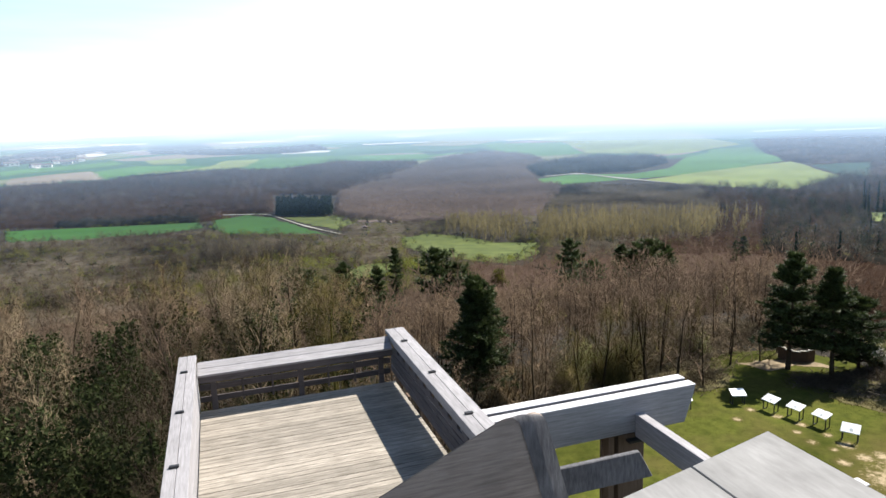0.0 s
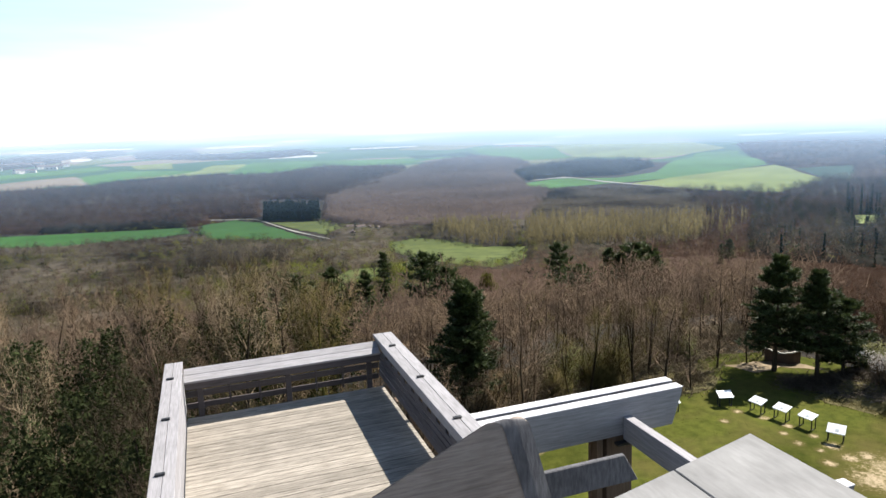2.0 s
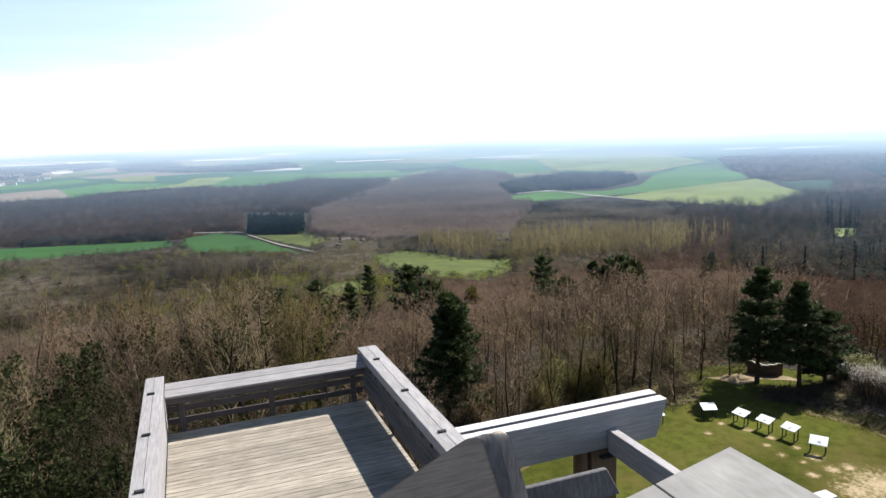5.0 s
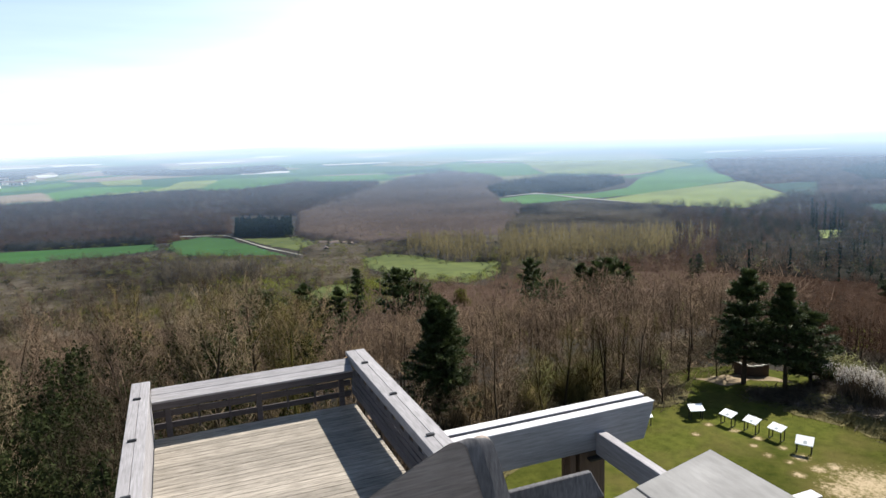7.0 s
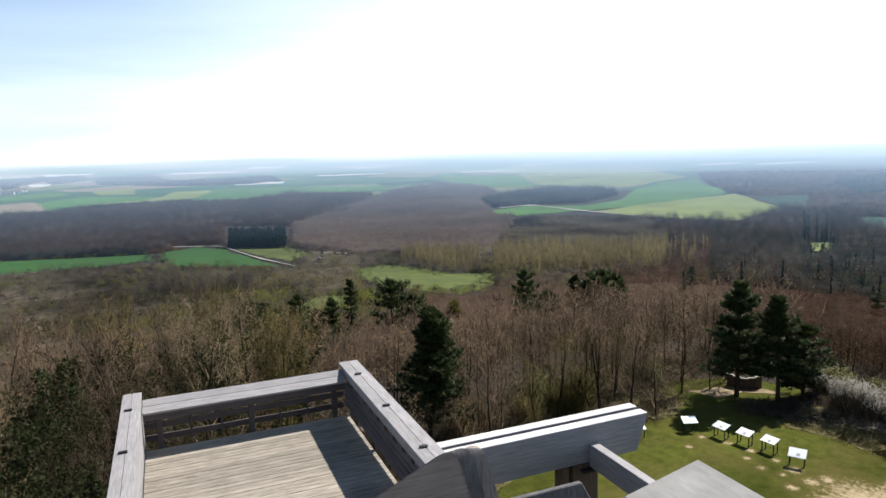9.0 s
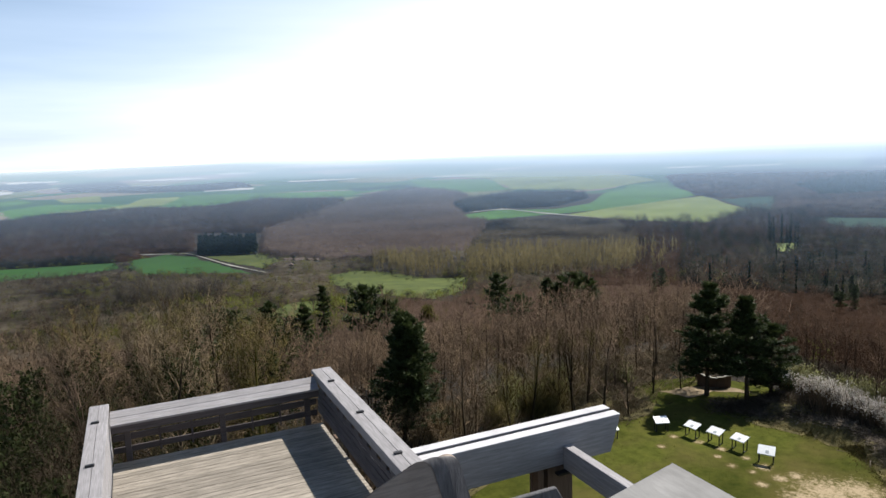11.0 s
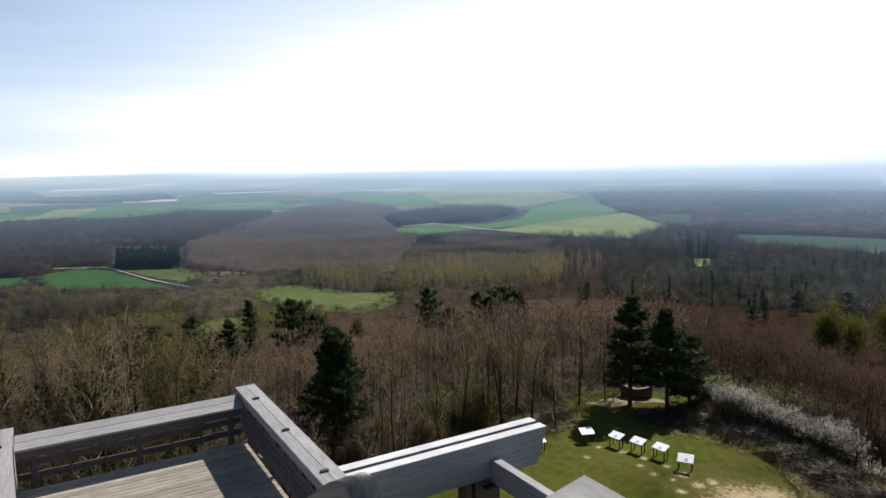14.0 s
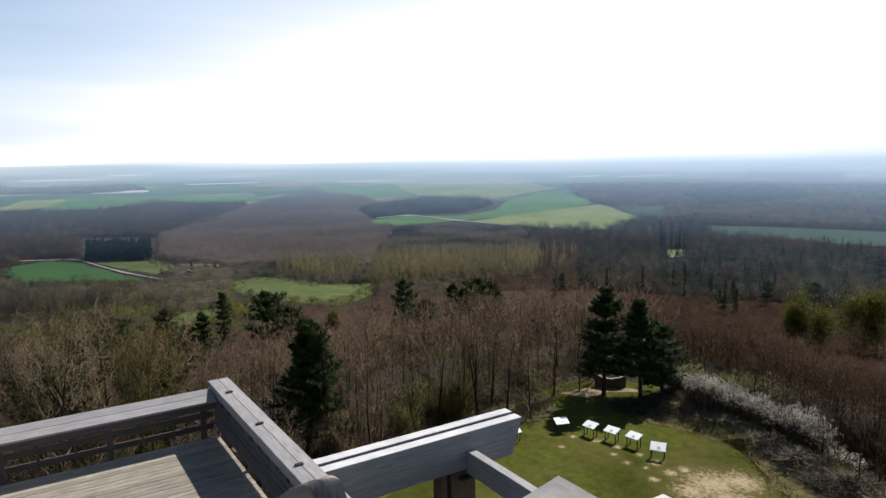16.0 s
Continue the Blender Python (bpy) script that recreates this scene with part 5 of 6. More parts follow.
def bare_tree(height, spread, seed, stems=1, limbs=9, branches=6, twigs=6, sprigs=2, girth=0.13, low=0.25, rise=0.9, fluff=1.1):
    """Trunk and crown meshes of a leafless tree."""
    g = np.random.default_rng(seed)
    stout, mid, thin_ = [], [], []
    for s in range(stems):
        lean = Vector((g.normal(0, 0.06 if stems == 1 else 0.28), g.normal(0, 0.06 if stems == 1 else 0.28), 1))
        h = height * (1 if s == 0 else g.uniform(0.7, 1))
        foot = (0, 0, -0.4) if stems == 1 else (g.normal(0, 0.15), g.normal(0, 0.15), -0.4)
        trunk = limb(stout, foot, lean, h * 0.92, girth / math.sqrt(stems), 0.02, 9, g, 0.12, 0.06)
        for a in range(limbs):
            f = low + (0.96 - low) * (a + g.uniform(0, 1)) / limbs
            p, _ = along(trunk, f)
            w = a * 2.4 + g.uniform(-0.5, 0.5) + s
            d = Vector((math.cos(w), math.sin(w), rise * g.uniform(0.6, 1.3)))
            size = spread * (1.15 - 0.7 * f) * g.uniform(0.7, 1.15)
            shoot = limb(mid, p, d, size, girth * 0.42 * (1.1 - f) + 0.008, 0.008, 5, g, 0.10, 0.14)
            for b in range(branches):
                q, dq = along(shoot, 0.2 + 0.8 * (b + g.uniform(0, 1)) / branches)
                e = (dq + Vector(g.normal(0, 0.55, 3)) + Vector((0, 0, 0.25))).normalized()
                tw = limb(thin_, q, e, size * g.uniform(0.25, 0.5), 0.016, 0.009, 3, g, 0.12, 0.2)
                for c in range(twigs):
                    r_, dr = along(tw, g.uniform(0.15, 1))
                    e2 = (dr + Vector(g.normal(0, 0.6, 3)) + Vector((0, 0, 0.3))).normalized()
                    tip = limb(thin_, r_, e2, g.uniform(0.35, 0.9), 0.011, 0.006, 1, g)
                    for k in range(sprigs):
                        r2, d2 = along(tip, g.uniform(0.2, 0.9))
                        limb(thin_, r2, (d2 + Vector(g.normal(0, 0.6, 3))).normalized(), g.uniform(0.2, 0.5), 0.009, 0.005, 1, g)
    crown = join([tubes(mid, 4), ])
    th = np.asarray(thin_)
    fine = slivers(th[:, :3], th[:, :3] + (th[:, 3:6] - th[:, :3]) * 1.1, th[:, 6] * 1.4, g)
    ends = th[g.integers(0, len(th), int(len(th) * fluff)), 3:6]
    haze_ = slivers(ends, ends + g.normal(0, 0.2, ends.shape) + np.array([0, 0, 0.10]), g.uniform(0.008, 0.019, len(ends)), g)
    quads = crown[1]
    crown = (crown[0], np.concatenate([quads[:, [0, 1, 2]], quads[:, [0, 2, 3]]]))
    both = join([crown, fine, haze_])
    shade = rounded(both[0], np.array([0, 0, 0.5 * height]), np.array([spread, spread, 0.5 * height]), g, 0.5)
    return raw_mesh("trunk", *tubes(stout, 7), True), crown_mesh("crown", *both, shade), stout, mid


def ivy_leaves(stout, mid, seed, count=3400, most=0.8):
    g = np.random.default_rng(seed)
    segs = np.asarray(stout * 3 + mid)
    segs = segs[segs[:, 2] < segs[:, 5].max() * most]
    pick = segs[g.integers(0, len(segs), count)]
    f = g.uniform(0, 1, (count, 1))
    c = pick[:, :3] + (pick[:, 3:6] - pick[:, :3]) * f + g.normal(0, 0.16, (count, 3))
    u, v = g.normal(0, 1, (count, 3)), g.normal(0, 1, (count, 3))
    u /= np.linalg.norm(u, axis=1, keepdims=True)
    v -= u * np.sum(u * v, axis=1, keepdims=True)
    v /= np.linalg.norm(v, axis=1, keepdims=True)
    s = g.uniform(0.05, 0.12, (count, 1))
    verts = np.stack([c - u * s, c - v * s * 0.7, c + u * s, c + v * s * 0.7], axis=1).reshape(-1, 3)
    return raw_mesh("ivy", verts, np.arange(4 * count).reshape(-1, 4))


def plant_tree(proto, x, y, scale, turn, label, group, bark, twig, ivy=None, name="tree"):
    t = thing(name, label, "tree", (x, y, float(terrain(x, y))), group)
    t.rotation_euler, t.scale = (0, 0, turn), (scale, scale, scale * 1.0)
    trunk = part("trunk", proto[0], None, t)
    crown = tagged(part("crown", proto[1], None, t), kind="stuff")
    for ob, m in ((trunk, bark), (crown, twig)):
        if not ob.data.materials:
            ob.data.materials.append(m)
        ob.material_slots[0].link = "OBJECT"
        ob.material_slots[0].material = m
    if ivy:
        tagged(part("ivy", ivy, IVY, t, "dark green climbing ivy"), kind="stuff")
    return t


BIG = [bare_tree(11, 4.2, s, limbs=14, branches=8, twigs=7, sprigs=2, girth=0.19, low=0.16, rise=1.15) for s in (1, 2, 3)]
MID = [bare_tree(8.0, 3.4, s, limbs=13, branches=7, twigs=5, sprigs=1, girth=0.10, low=0.12, rise=0.5) for s in (11, 12, 13)]
COPPICE = [bare_tree(6.0, 1.6, s, stems=5, limbs=6, branches=4, twigs=4, sprigs=1, girth=0.10, low=0.15, rise=1.3) for s in (21, 22)]
IVIES = [ivy_leaves(p[2], p[3], 40 + k) for k, p in enumerate(BIG)]
g_ = np.random.default_rng(77)


def polar(az, r):
    return TOWER[0] + r * math.sin(radians(az)), TOWER[1] + r * math.cos(radians(az))


def spots(count, az0, az1, near, far, apart, taken, edge=True):
    """Places between two bearings, at distances counted from the plateau's edge, kept apart."""
    out, tries = [], 0
    while len(out) < count and tries < 6000:
        tries += 1
        az = g_.uniform(az0, az1)
        r = g_.uniform(near, far) + (float(smooth_blend(EDGE, az)) if edge else 0)
        x, y = polar(az, r)
        if all((x - a) ** 2 + (y - b) ** 2 > apart ** 2 for a, b in taken):
            taken.append((x, y))
            out.append((x, y))
    return out


taken_ = [(10.9, 23.2), (10.0, 21.4), (9.2, 19.6), (8.4, 17.8), (9.8, 23.6), (12.2, 22.4), (11.2, 20.6), (10.2, 18.6), (31.8, 19.0), (33.4, 17.4), (35.4, 17.2)]
for k, (x, y) in enumerate(spots(44, -34, 9, -4, 24, 2.4, taken_)):
    lichen, green = k % 7 == 1, k % 2 == 0
    plant_tree(BIG[k % 3], x, y, g_.uniform(0.85, 1.1), g_.uniform(0, 6.3),
               "tall leafless tree with yellow lichen on its bark" if lichen else ("tall bare tree with ivy up its trunk" if green else "tall leafless brown tree on the plateau's edge"),
               "bare trees below the tower", LICHEN_BARK if lichen else BARK, TWIG_LICHEN if lichen else (TWIG, TWIG_PALE, TWIG, TWIG_PALE, TWIG_GREY)[k % 5], IVIES[k % 3] if green else None)
for k, (x, y) in enumerate(spots(9, -24, -5, 19, 26, 2.2, taken_, edge=False)):
    plant_tree(BIG[(k + 1) % 3], x, y, g_.uniform(0.5, 0.75), g_.uniform(0, 6.3), "ivy-covered tree close below the tower", "bare trees below the tower", BARK, BARK, IVIES[(k + 1) % 3])
for k, (x, y) in enumerate(spots(84, 20, 47, -9, 16, 1.9, taken_)):
    plant_tree(MID[k % 3], x, y, g_.uniform(0.5, 0.85), g_.uniform(0, 6.3), "leafless brown tree at the edge of the lawn", "bare trees at the wood's edge", BARK, (TWIG, TWIG_GREY, TWIG)[k % 3])
for k, (x, y) in enumerate(spots(48, 8, 22, 2, 26, 2.2, taken_)):
    plant_tree(MID[k % 3], x, y, g_.uniform(0.5, 0.85), g_.uniform(0, 6.3), "low leafless tree on the slope below the platform", "bare trees below the platform", BARK, (TWIG, TWIG_GREY)[k % 2])
for k, (x, y) in enumerate(spots(84, 47, 80, 5, 24, 2.2, taken_)):
    plant_tree(MID[k % 3], x, y, g_.uniform(0.45, 0.68), g_.uniform(0, 6.3), "leafless brown tree on the falling slope", "bare trees down the slope", BARK, TWIG_DARK)
for k, (x, y) in enumerate(spots(70, -30, 46, -8, 22, 1.6, taken_)):
    plant_tree(COPPICE[k % 2], x, y, g_.uniform(0.45, 1.0), g_.uniform(0, 6.3), "many-stemmed leafless shrub among the trees", "coppiced shrubs", BARK, (TWIG, TWIG_LICHEN, TWIG_GREY)[k % 3], name="shrub")
plant_tree(BIG[0], 23.2, 19.8, 0.6, 0.4, "dark many-limbed bare tree at the lawn's edge", "bare trees at the wood's edge", BARK, TWIG)
plant_tree(BIG[2], 22.0, 21.3, 0.58, 2.4, "dark many-limbed bare tree at the lawn's edge", "bare trees at the wood's edge", BARK, TWIG)
for x, y, s in ((10.3, 20.6, 0.62), (11.6, 20.4, 0.55), (9.0, 20.2, 0.5), (13.4, 21.0, 0.5)):
    plant_tree(COPPICE[0], x, y, s, x * 2, "pale tan twiggy shrub before the dark conifer", "coppiced shrubs", BARK, TWIG_PALE, name="shrub")
for x, y, s in ((-6.1, 5.6, 0.95), (-9.6, 4.6, 0.85)):
    plant_tree(BIG[2], x, y, s, 2.0 + x, "thick dark tree smothered in ivy beside the tower", "bare trees below the tower", BARK, BARK, IVIES[2])
for k, (x, y) in enumerate(spots(34, 58, 84, -4, 8, 1.6, taken_)):
    plant_tree(MID[(k + 1) % 3], x, y, g_.uniform(0.4, 0.62), g_.uniform(0, 6.3), "slender bare tree behind the bank", "bare trees down the slope", BARK, TWIG_DARK)
for x, y, s in ((22.3, 21.6, 0.52), (18.8, 21.4, 0.55), (24.6, 23.2, 0.5), (16.6, 20.0, 0.45), (27.2, 23.6, 0.42)):
    plant_tree(BIG[1], x, y, s, x, "dark-trunked tree with olive twigs at the lawn's edge", "bare trees at the wood's edge", BARK, TWIG_LICHEN)


def twiggy_bush(x, y, radius, height, seed, twig, label):
    """A dense bush: stems that fan out from the root and a fuzz of fine twigs gathered round their ends."""
    g = np.random.default_rng(seed)
    t = thing("shrub", label, "shrub", (x, y, float(terrain(x, y))), "twiggy bushes")
    n = 70
    a, r, h = g.uniform(0, 2 * math.pi, n), radius * np.sqrt(g.uniform(0, 1, n)), height * g.uniform(0.35, 0.95, n)
    h *= np.sqrt(np.clip(1.1 - (r / radius) ** 2, 0.1, 1))
    ends = np.stack([r * np.cos(a), r * np.sin(a), h], axis=1)
    roots = ends * np.array([0.2, 0.2, 0]) + np.array([0, 0, -0.1])
    part("stems", raw_mesh("stems", *slivers(roots, ends, g.uniform(0.03, 0.06, n), g)), BARK, t)
    m = 2600
    pick = ends[g.integers(0, n, m)] * g.uniform(0.45, 1.0, (m, 1)) + g.normal(0, 0.16, (m, 3))
    tips = pick + g.normal(0, 0.22, (m, 3)) + np.array([0, 0, 0.26]) + 0.12 * pick / radius
    v, f = slivers(pick, tips, g.uniform(0.012, 0.032, m), g)
    outward = (v - np.array([0, 0, 0.25 * height])) / np.array([radius, radius, height]) + np.array([0, 0, 0.5])
    crown = crown_mesh("crown", v, f, outward / np.linalg.norm(outward, axis=1, keepdims=True))
    tagged(part("crown", crown, twig, t), kind="stuff")


for k, (x, y, r, h) in enumerate(((12.7, 22.6, 1.0, 2.3), (13.7, 22.7, 0.8, 1.8), (11.9, 21.9, 0.8, 1.9))):
    twiggy_bush(x, y, r, h, 300 + k, TWIG_TAN, "golden-tan twiggy bush beside the dark conifer")
for k, (x, y, r, h) in enumerate(((20.3, 21.2, 1.1, 3.4), (19.4, 21.7, 0.9, 2.6), (16.4, 21.6, 1.0, 2.2))):
    twiggy_bush(x, y, r, h, 310 + k, TWIG_LICHEN, "olive-yellow budding bush at the lawn's edge")
plant_tree(MID[1], 25.0, 19.4, 0.62, 1.0, "slender bare sapling at the lawn's edge", "bare trees at the wood's edge", BARK, TWIG)


# ---- pines ----
def pine(height, radius, seed, clear=0.12, whorls=12, per=7, flat=0.10, round_top=False, tufts=10, needle=0.36):
    """A conifer with ragged tiers of branches, each a flat spray of needle tufts. clear: bare share of the trunk."""
    g = np.random.default_rng(seed)
    stout, arms, roots, tips = [], [], [], []
    trunk = limb(stout, (0, 0, -0.4), (g.normal(0, 0.03), g.normal(0, 0.03), 1), height + 0.3, height * 0.020 + 0.03, 0.02, 8, g, 0.1, 0.02)
    for k in range(whorls):
        f = clear + (0.985 - clear) * (k + g.uniform(-0.2, 0.2)) / (whorls - 1)
        f = min(max(f, clear), 0.985)
        rel = (f - clear) / (1 - clear)
        shape = (0.75 + 0.9 * rel) * (1 - rel ** 2.4) if round_top else (1 - rel) ** 0.62
        reach = radius * min(shape, 1.0) * g.uniform(0.72, 1.1) + 0.22
        for j in range(per):
            if g.uniform() < 0.14:
                continue
            w = 2 * math.pi * (j + g.uniform(-0.35, 0.35)) / per + k * 0.9
            size = reach * g.uniform(0.55, 1.15)
            p, _ = along(trunk, min(f + g.uniform(-0.012, 0.012), 0.99))
            pts = limb(arms, p, (math.cos(w), math.sin(w), flat + 0.9 * rel ** 2), size, 0.045 * (1.1 - rel), 0.012, 4, g, 0.03, 0.08)
            across = Vector((-math.sin(w), math.cos(w), 0))
            for m in range(tufts):
                s = 0.25 + 0.75 * (m + g.uniform(0, 1)) / tufts
                q, dq = along(pts, min(s, 0.999))
                c = q + across * g.normal(0, 0.20 * size * (1.15 - 0.6 * s)) + Vector((0, 0, g.normal(0.04, 0.06)))
                for n_ in range(13):
                    e = Vector((g.normal(0, 1), g.normal(0, 1), g.normal(0.35, 0.45))) + dq * 0.7
                    roots.append(c)
                    tips.append(c + e.normalized() * needle * g.uniform(0.6, 1.25))
    roots, tips = np.array([tuple(v) for v in roots]), np.array([tuple(v) for v in tips])
    v1, f1 = slivers(roots, tips, g.uniform(0.07, 0.13, len(roots)) * needle / 0.36, g)
    return raw_mesh("trunk", *tubes(stout, 7), True), raw_mesh("boughwork", *tubes(arms, 4)), raw_mesh("foliage", v1, f1)


def plant_pine(proto, x, y, scale, label, group="", turn=0.0):
    t = thing("pine_tree", label, "pine", (x, y, float(terrain(x, y))), group)
    t.scale, t.rotation_euler = (scale, scale, scale), (0, 0, turn)
    for name, mesh, m in zip(("trunk", "boughwork", "foliage"), proto, (BARK, BARK, NEEDLES)):
        tagged(part(name, mesh, m, t), kind="" if name == "trunk" else "stuff")
    return t


plant_pine(pine(7.9, 2.75, 3, clear=0.24, whorls=14, per=12, tufts=15, needle=0.36), 10.5, 22.8, 1.0, "dark green ragged conifer standing among bare trees", turn=0.6)
plant_pine(pine(7.75, 2.7, 5, clear=0.29, whorls=11, per=11, flat=0.04, tufts=16, needle=0.36), 32.0, 19.6, 1.0, "tall dark pine with tiered branches by the lawn")
plant_pine(pine(6.9, 2.4, 6, clear=0.32, whorls=10, per=10, flat=0.06, tufts=14, needle=0.36), 33.4, 17.4, 1.0, "dark pine with a bare lower trunk")
plant_pine(pine(4.9, 2.1, 7, clear=0.26, whorls=8, per=10, flat=0.05, tufts=14, round_top=True, needle=0.36), 35.4, 17.2, 1.0, "broad low dark pine beside the taller ones")
FAR_PINE = [pine(10, 2.9, 30, clear=0.35, whorls=8, per=7, tufts=9, round_top=True, needle=0.6), pine(10, 2.0, 31, clear=0.12, whorls=12, per=6, tufts=8, needle=0.55), pine(10, 3.6, 32, clear=0.5, whorls=6, per=8, tufts=10, round_top=True, needle=0.65)]
for k, (x, y, s) in enumerate([(12, 135, 1.75), (21.8, 133.7, 1.75), (27, 133, 1.4), (29.6, 132.2, 1.62), (60, 238, 2.3), (42.5, 128.7, 1.85), (47, 127, 1.5), (95, 160, 2.05), (69, 117, 1.05), (16, 134.5, 0.95), (56.7, 78.1, 1.25), (60.7, 75.4, 1.3), (59.3, 76.4, 1.15), (63, 74, 1.25), (53, 80, 1.0),
                               (301, 317, 2.3), (290, 312, 2.0), (380, 222, 2.4), (370, 237, 1.6), (380, 245, 2.2), (393, 199, 2.6), (37, 234, 1.6), (25, 238, 1.5), (20, 89, 1.2), (173, 299, 1.8), (338, 214, 2.1), (309, 202, 1.8), (343, 170, 1.6), (360, 240, 1.7), (619, 267, 2.7), (560, 330, 2.0), (500, 300, 1.9)]):
    s *= 0.74 if k >= 15 else 1.0
    plant_pine(FAR_PINE[(2, 0, 0, 1, 1, 2, 2, 0, 1, 0, 1, 2, 0)[k] if k < 13 else k % 3], x, y, s, "dark pine rising out of the bare woods", "pines on the slope", k * 1.3)
g2_ = np.random.default_rng(9)


# ---- bushes, bank and scrub beside the lawn ----
def blossom_bush(seed, height=2.3, spread=1.0):
    """A dense upright thicket: brown stems below, fuzzy with pale flowers above."""
    g = np.random.default_rng(seed)
    segs, ends = [], []
    for k in range(46):
        w = g.uniform(0, 6.3)
        d = Vector((math.cos(w) * g.uniform(0.0, 0.4), math.sin(w) * g.uniform(0.0, 0.4), 1))
        pts = limb(segs, (g.normal(0, spread * 0.42), g.normal(0, spread * 0.42), -0.1), d, height * g.uniform(0.6, 1.05), 0.026, 0.008, 4, g, 0.08, 0.12)
        for j in range(8):
            q, dq = along(pts, g.uniform(0.15, 1))
            ends += limb(segs, q, (dq + Vector(g.normal(0, 0.5, 3))).normalized(), g.uniform(0.25, 0.6), 0.011, 0.006, 2, g)[1:]
    ends = np.array([tuple(v) for v in ends])
    n = 5200
    c = ends[g.integers(0, len(ends), n)] + g.normal(0, 0.07, (n, 3))
    c = c[c[:, 2] > height * g.uniform(0.5, 0.98, n)]
    tip = c + g.normal(0, 1, c.shape) * 0.05 + np.array([0, 0, 0.05])
    return raw_mesh("stem_thicket", *tubes(segs, 3)), raw_mesh("blossom", *slivers(c, tip, np.full(len(c), 0.05), g))


BUSH = [blossom_bush(s) for s in (60, 61, 62)]
HEDGE = [(33.9, 14.1, 1.02), (34.0, 13.3, 1.13), (34.0, 12.6, 1.17), (34.1, 11.8, 1.21), (34.2, 11.2, 1.17), (34.4, 10.6, 1.15), (34.6, 10.0, 1.1), (34.5, 9.3, 1.02), (34.5, 8.6, 0.88), (34.3, 7.9, 1.0), (34.3, 7.4, 1.2), (34.2, 6.9, 1.18), (34.2, 6.4, 1.14), (34.1, 5.9, 1.06), (34.2, 5.6, 0.86), (34.4, 5.0, 0.43), (34.4, 4.4, 0.38), (34.3, 3.8, 0.35)]
for k, (x, y, s) in enumerate(HEDGE):
    t = thing("blackthorn_bush", "bare blackthorn bush with white spring blossom on the bank", "bush", (x, y, float(terrain(x, y))), "blossoming bushes on the bank")
    t.location.x += 0.7
    t.location.z += float(bank_rise(x + 0.7, y)) - 0.05
    t.scale, t.rotation_euler = (0.85, 0.85, s * 0.8), (0, 0, g2_.uniform(0, 6.3))
    tagged(part("stem_thicket", BUSH[k % 3][0], TWIG, t), kind="stuff")
    tagged(part("blossom", BUSH[k % 3][1], BLOSSOM, t, "small white flowers"), kind="stuff")


def scrub(points, half, count, height, seed, reach=0.45, off_lawn=False):
    """Tangled low stems in a strip along a line of points."""
    g = np.random.default_rng(seed)
    pts = np.asarray(points, float)
    i, u = g.integers(0, len(pts) - 1, count), g.uniform(0, 1, (count, 1))
    c = pts[i] * (1 - u) + pts[i + 1] * u + g.normal(0, half, (count, 2))
    if off_lawn:
        c = c[~inside(LAWN, c[:, 0], c[:, 1])]
        count = len(c)
    root = np.stack([c[:, 0], c[:, 1], terrain(c[:, 0], c[:, 1]) + bank_rise(c[:, 0], c[:, 1]) - 0.02 + g.uniform(0, 0.3, count) * height], axis=1)
    tip = root + np.stack([g.normal(0, reach, count), g.normal(0, reach, count), g.uniform(0.1, 1, count) * height], axis=1)
    return raw_mesh("scrub", *slivers(root, tip, g.uniform(0.03, 0.07, count), g))


BRAMBLE = surface("dry brambles", (0.038, 0.029, 0.020), (0.105, 0.082, 0.055), scale=0.5, rough=0.9, bump=0, blotch=0.6, blotch_scale=0.4, per_island=0.35)
DEAD_GRASS = surface("bleached dead grass", (0.075, 0.058, 0.034), (0.23, 0.186, 0.118), scale=0.5, rough=0.9, bump=0, blotch=0.8, blotch_scale=0.3, per_island=0.35, glow_through=0.15, gloss=0.03)
DRY_GRASS = surface("dry bank grass", (0.07, 0.06, 0.02), (0.16, 0.132, 0.055), scale=0.5, rough=0.9, bump=0, blotch=0.6, blotch_scale=0.5, per_island=0.3, glow_through=0.2, gloss=0.03)
GREY_BRUSH = surface("dead brush", (0.062, 0.049, 0.036), (0.185, 0.15, 0.115), scale=0.5, rough=0.9, bump=0, blotch=0.9, blotch_scale=0.6, per_island=0.4)
BANK = [(32.0, 15.8), (33.5, 13.4), (34.0, 11.4), (33.9, 9.2), (32.9, 7.0), (31.4, 4.4), (30.2, 1), (29.4, -3)]
tagged(part("bank_scrub", scrub(BANK, 0.34, 5200, 0.3, 70), GREY_BRUSH), "dead tangled brush along the bank beside the lawn", "scrub", kind="stuff")
tagged(part("bank_scrub", scrub([(33.0, 7.6), (32.6, 5.6), (31.8, 3.0), (31.0, 0)], 0.45, 2600, 0.45, 77), GREY_BRUSH), "heap of dead branches on the bank", "scrub", kind="stuff")
tagged(part("bank_grass", scrub([(35.0, 15.6), (35.3, 12.4), (35.0, 9.6), (34.0, 6.6), (33.0, 3.2), (32.0, 0)], 0.5, 11000, 0.22, 71, 0.12), DRY_GRASS), "dry olive grass on top of the bank", "grass", kind="stuff")
tagged(part("bank_grass", scrub([(31.0, 15.2), (32.2, 13.0), (32.6, 11.4), (32.5, 9.0), (31.3, 7.0), (29.5, 4.7), (28.2, 1.5)], 0.35, 9000, 0.14, 79, 0.08), DRY_GRASS), "fringe of dry grass where lawn meets bank", "grass", kind="stuff")
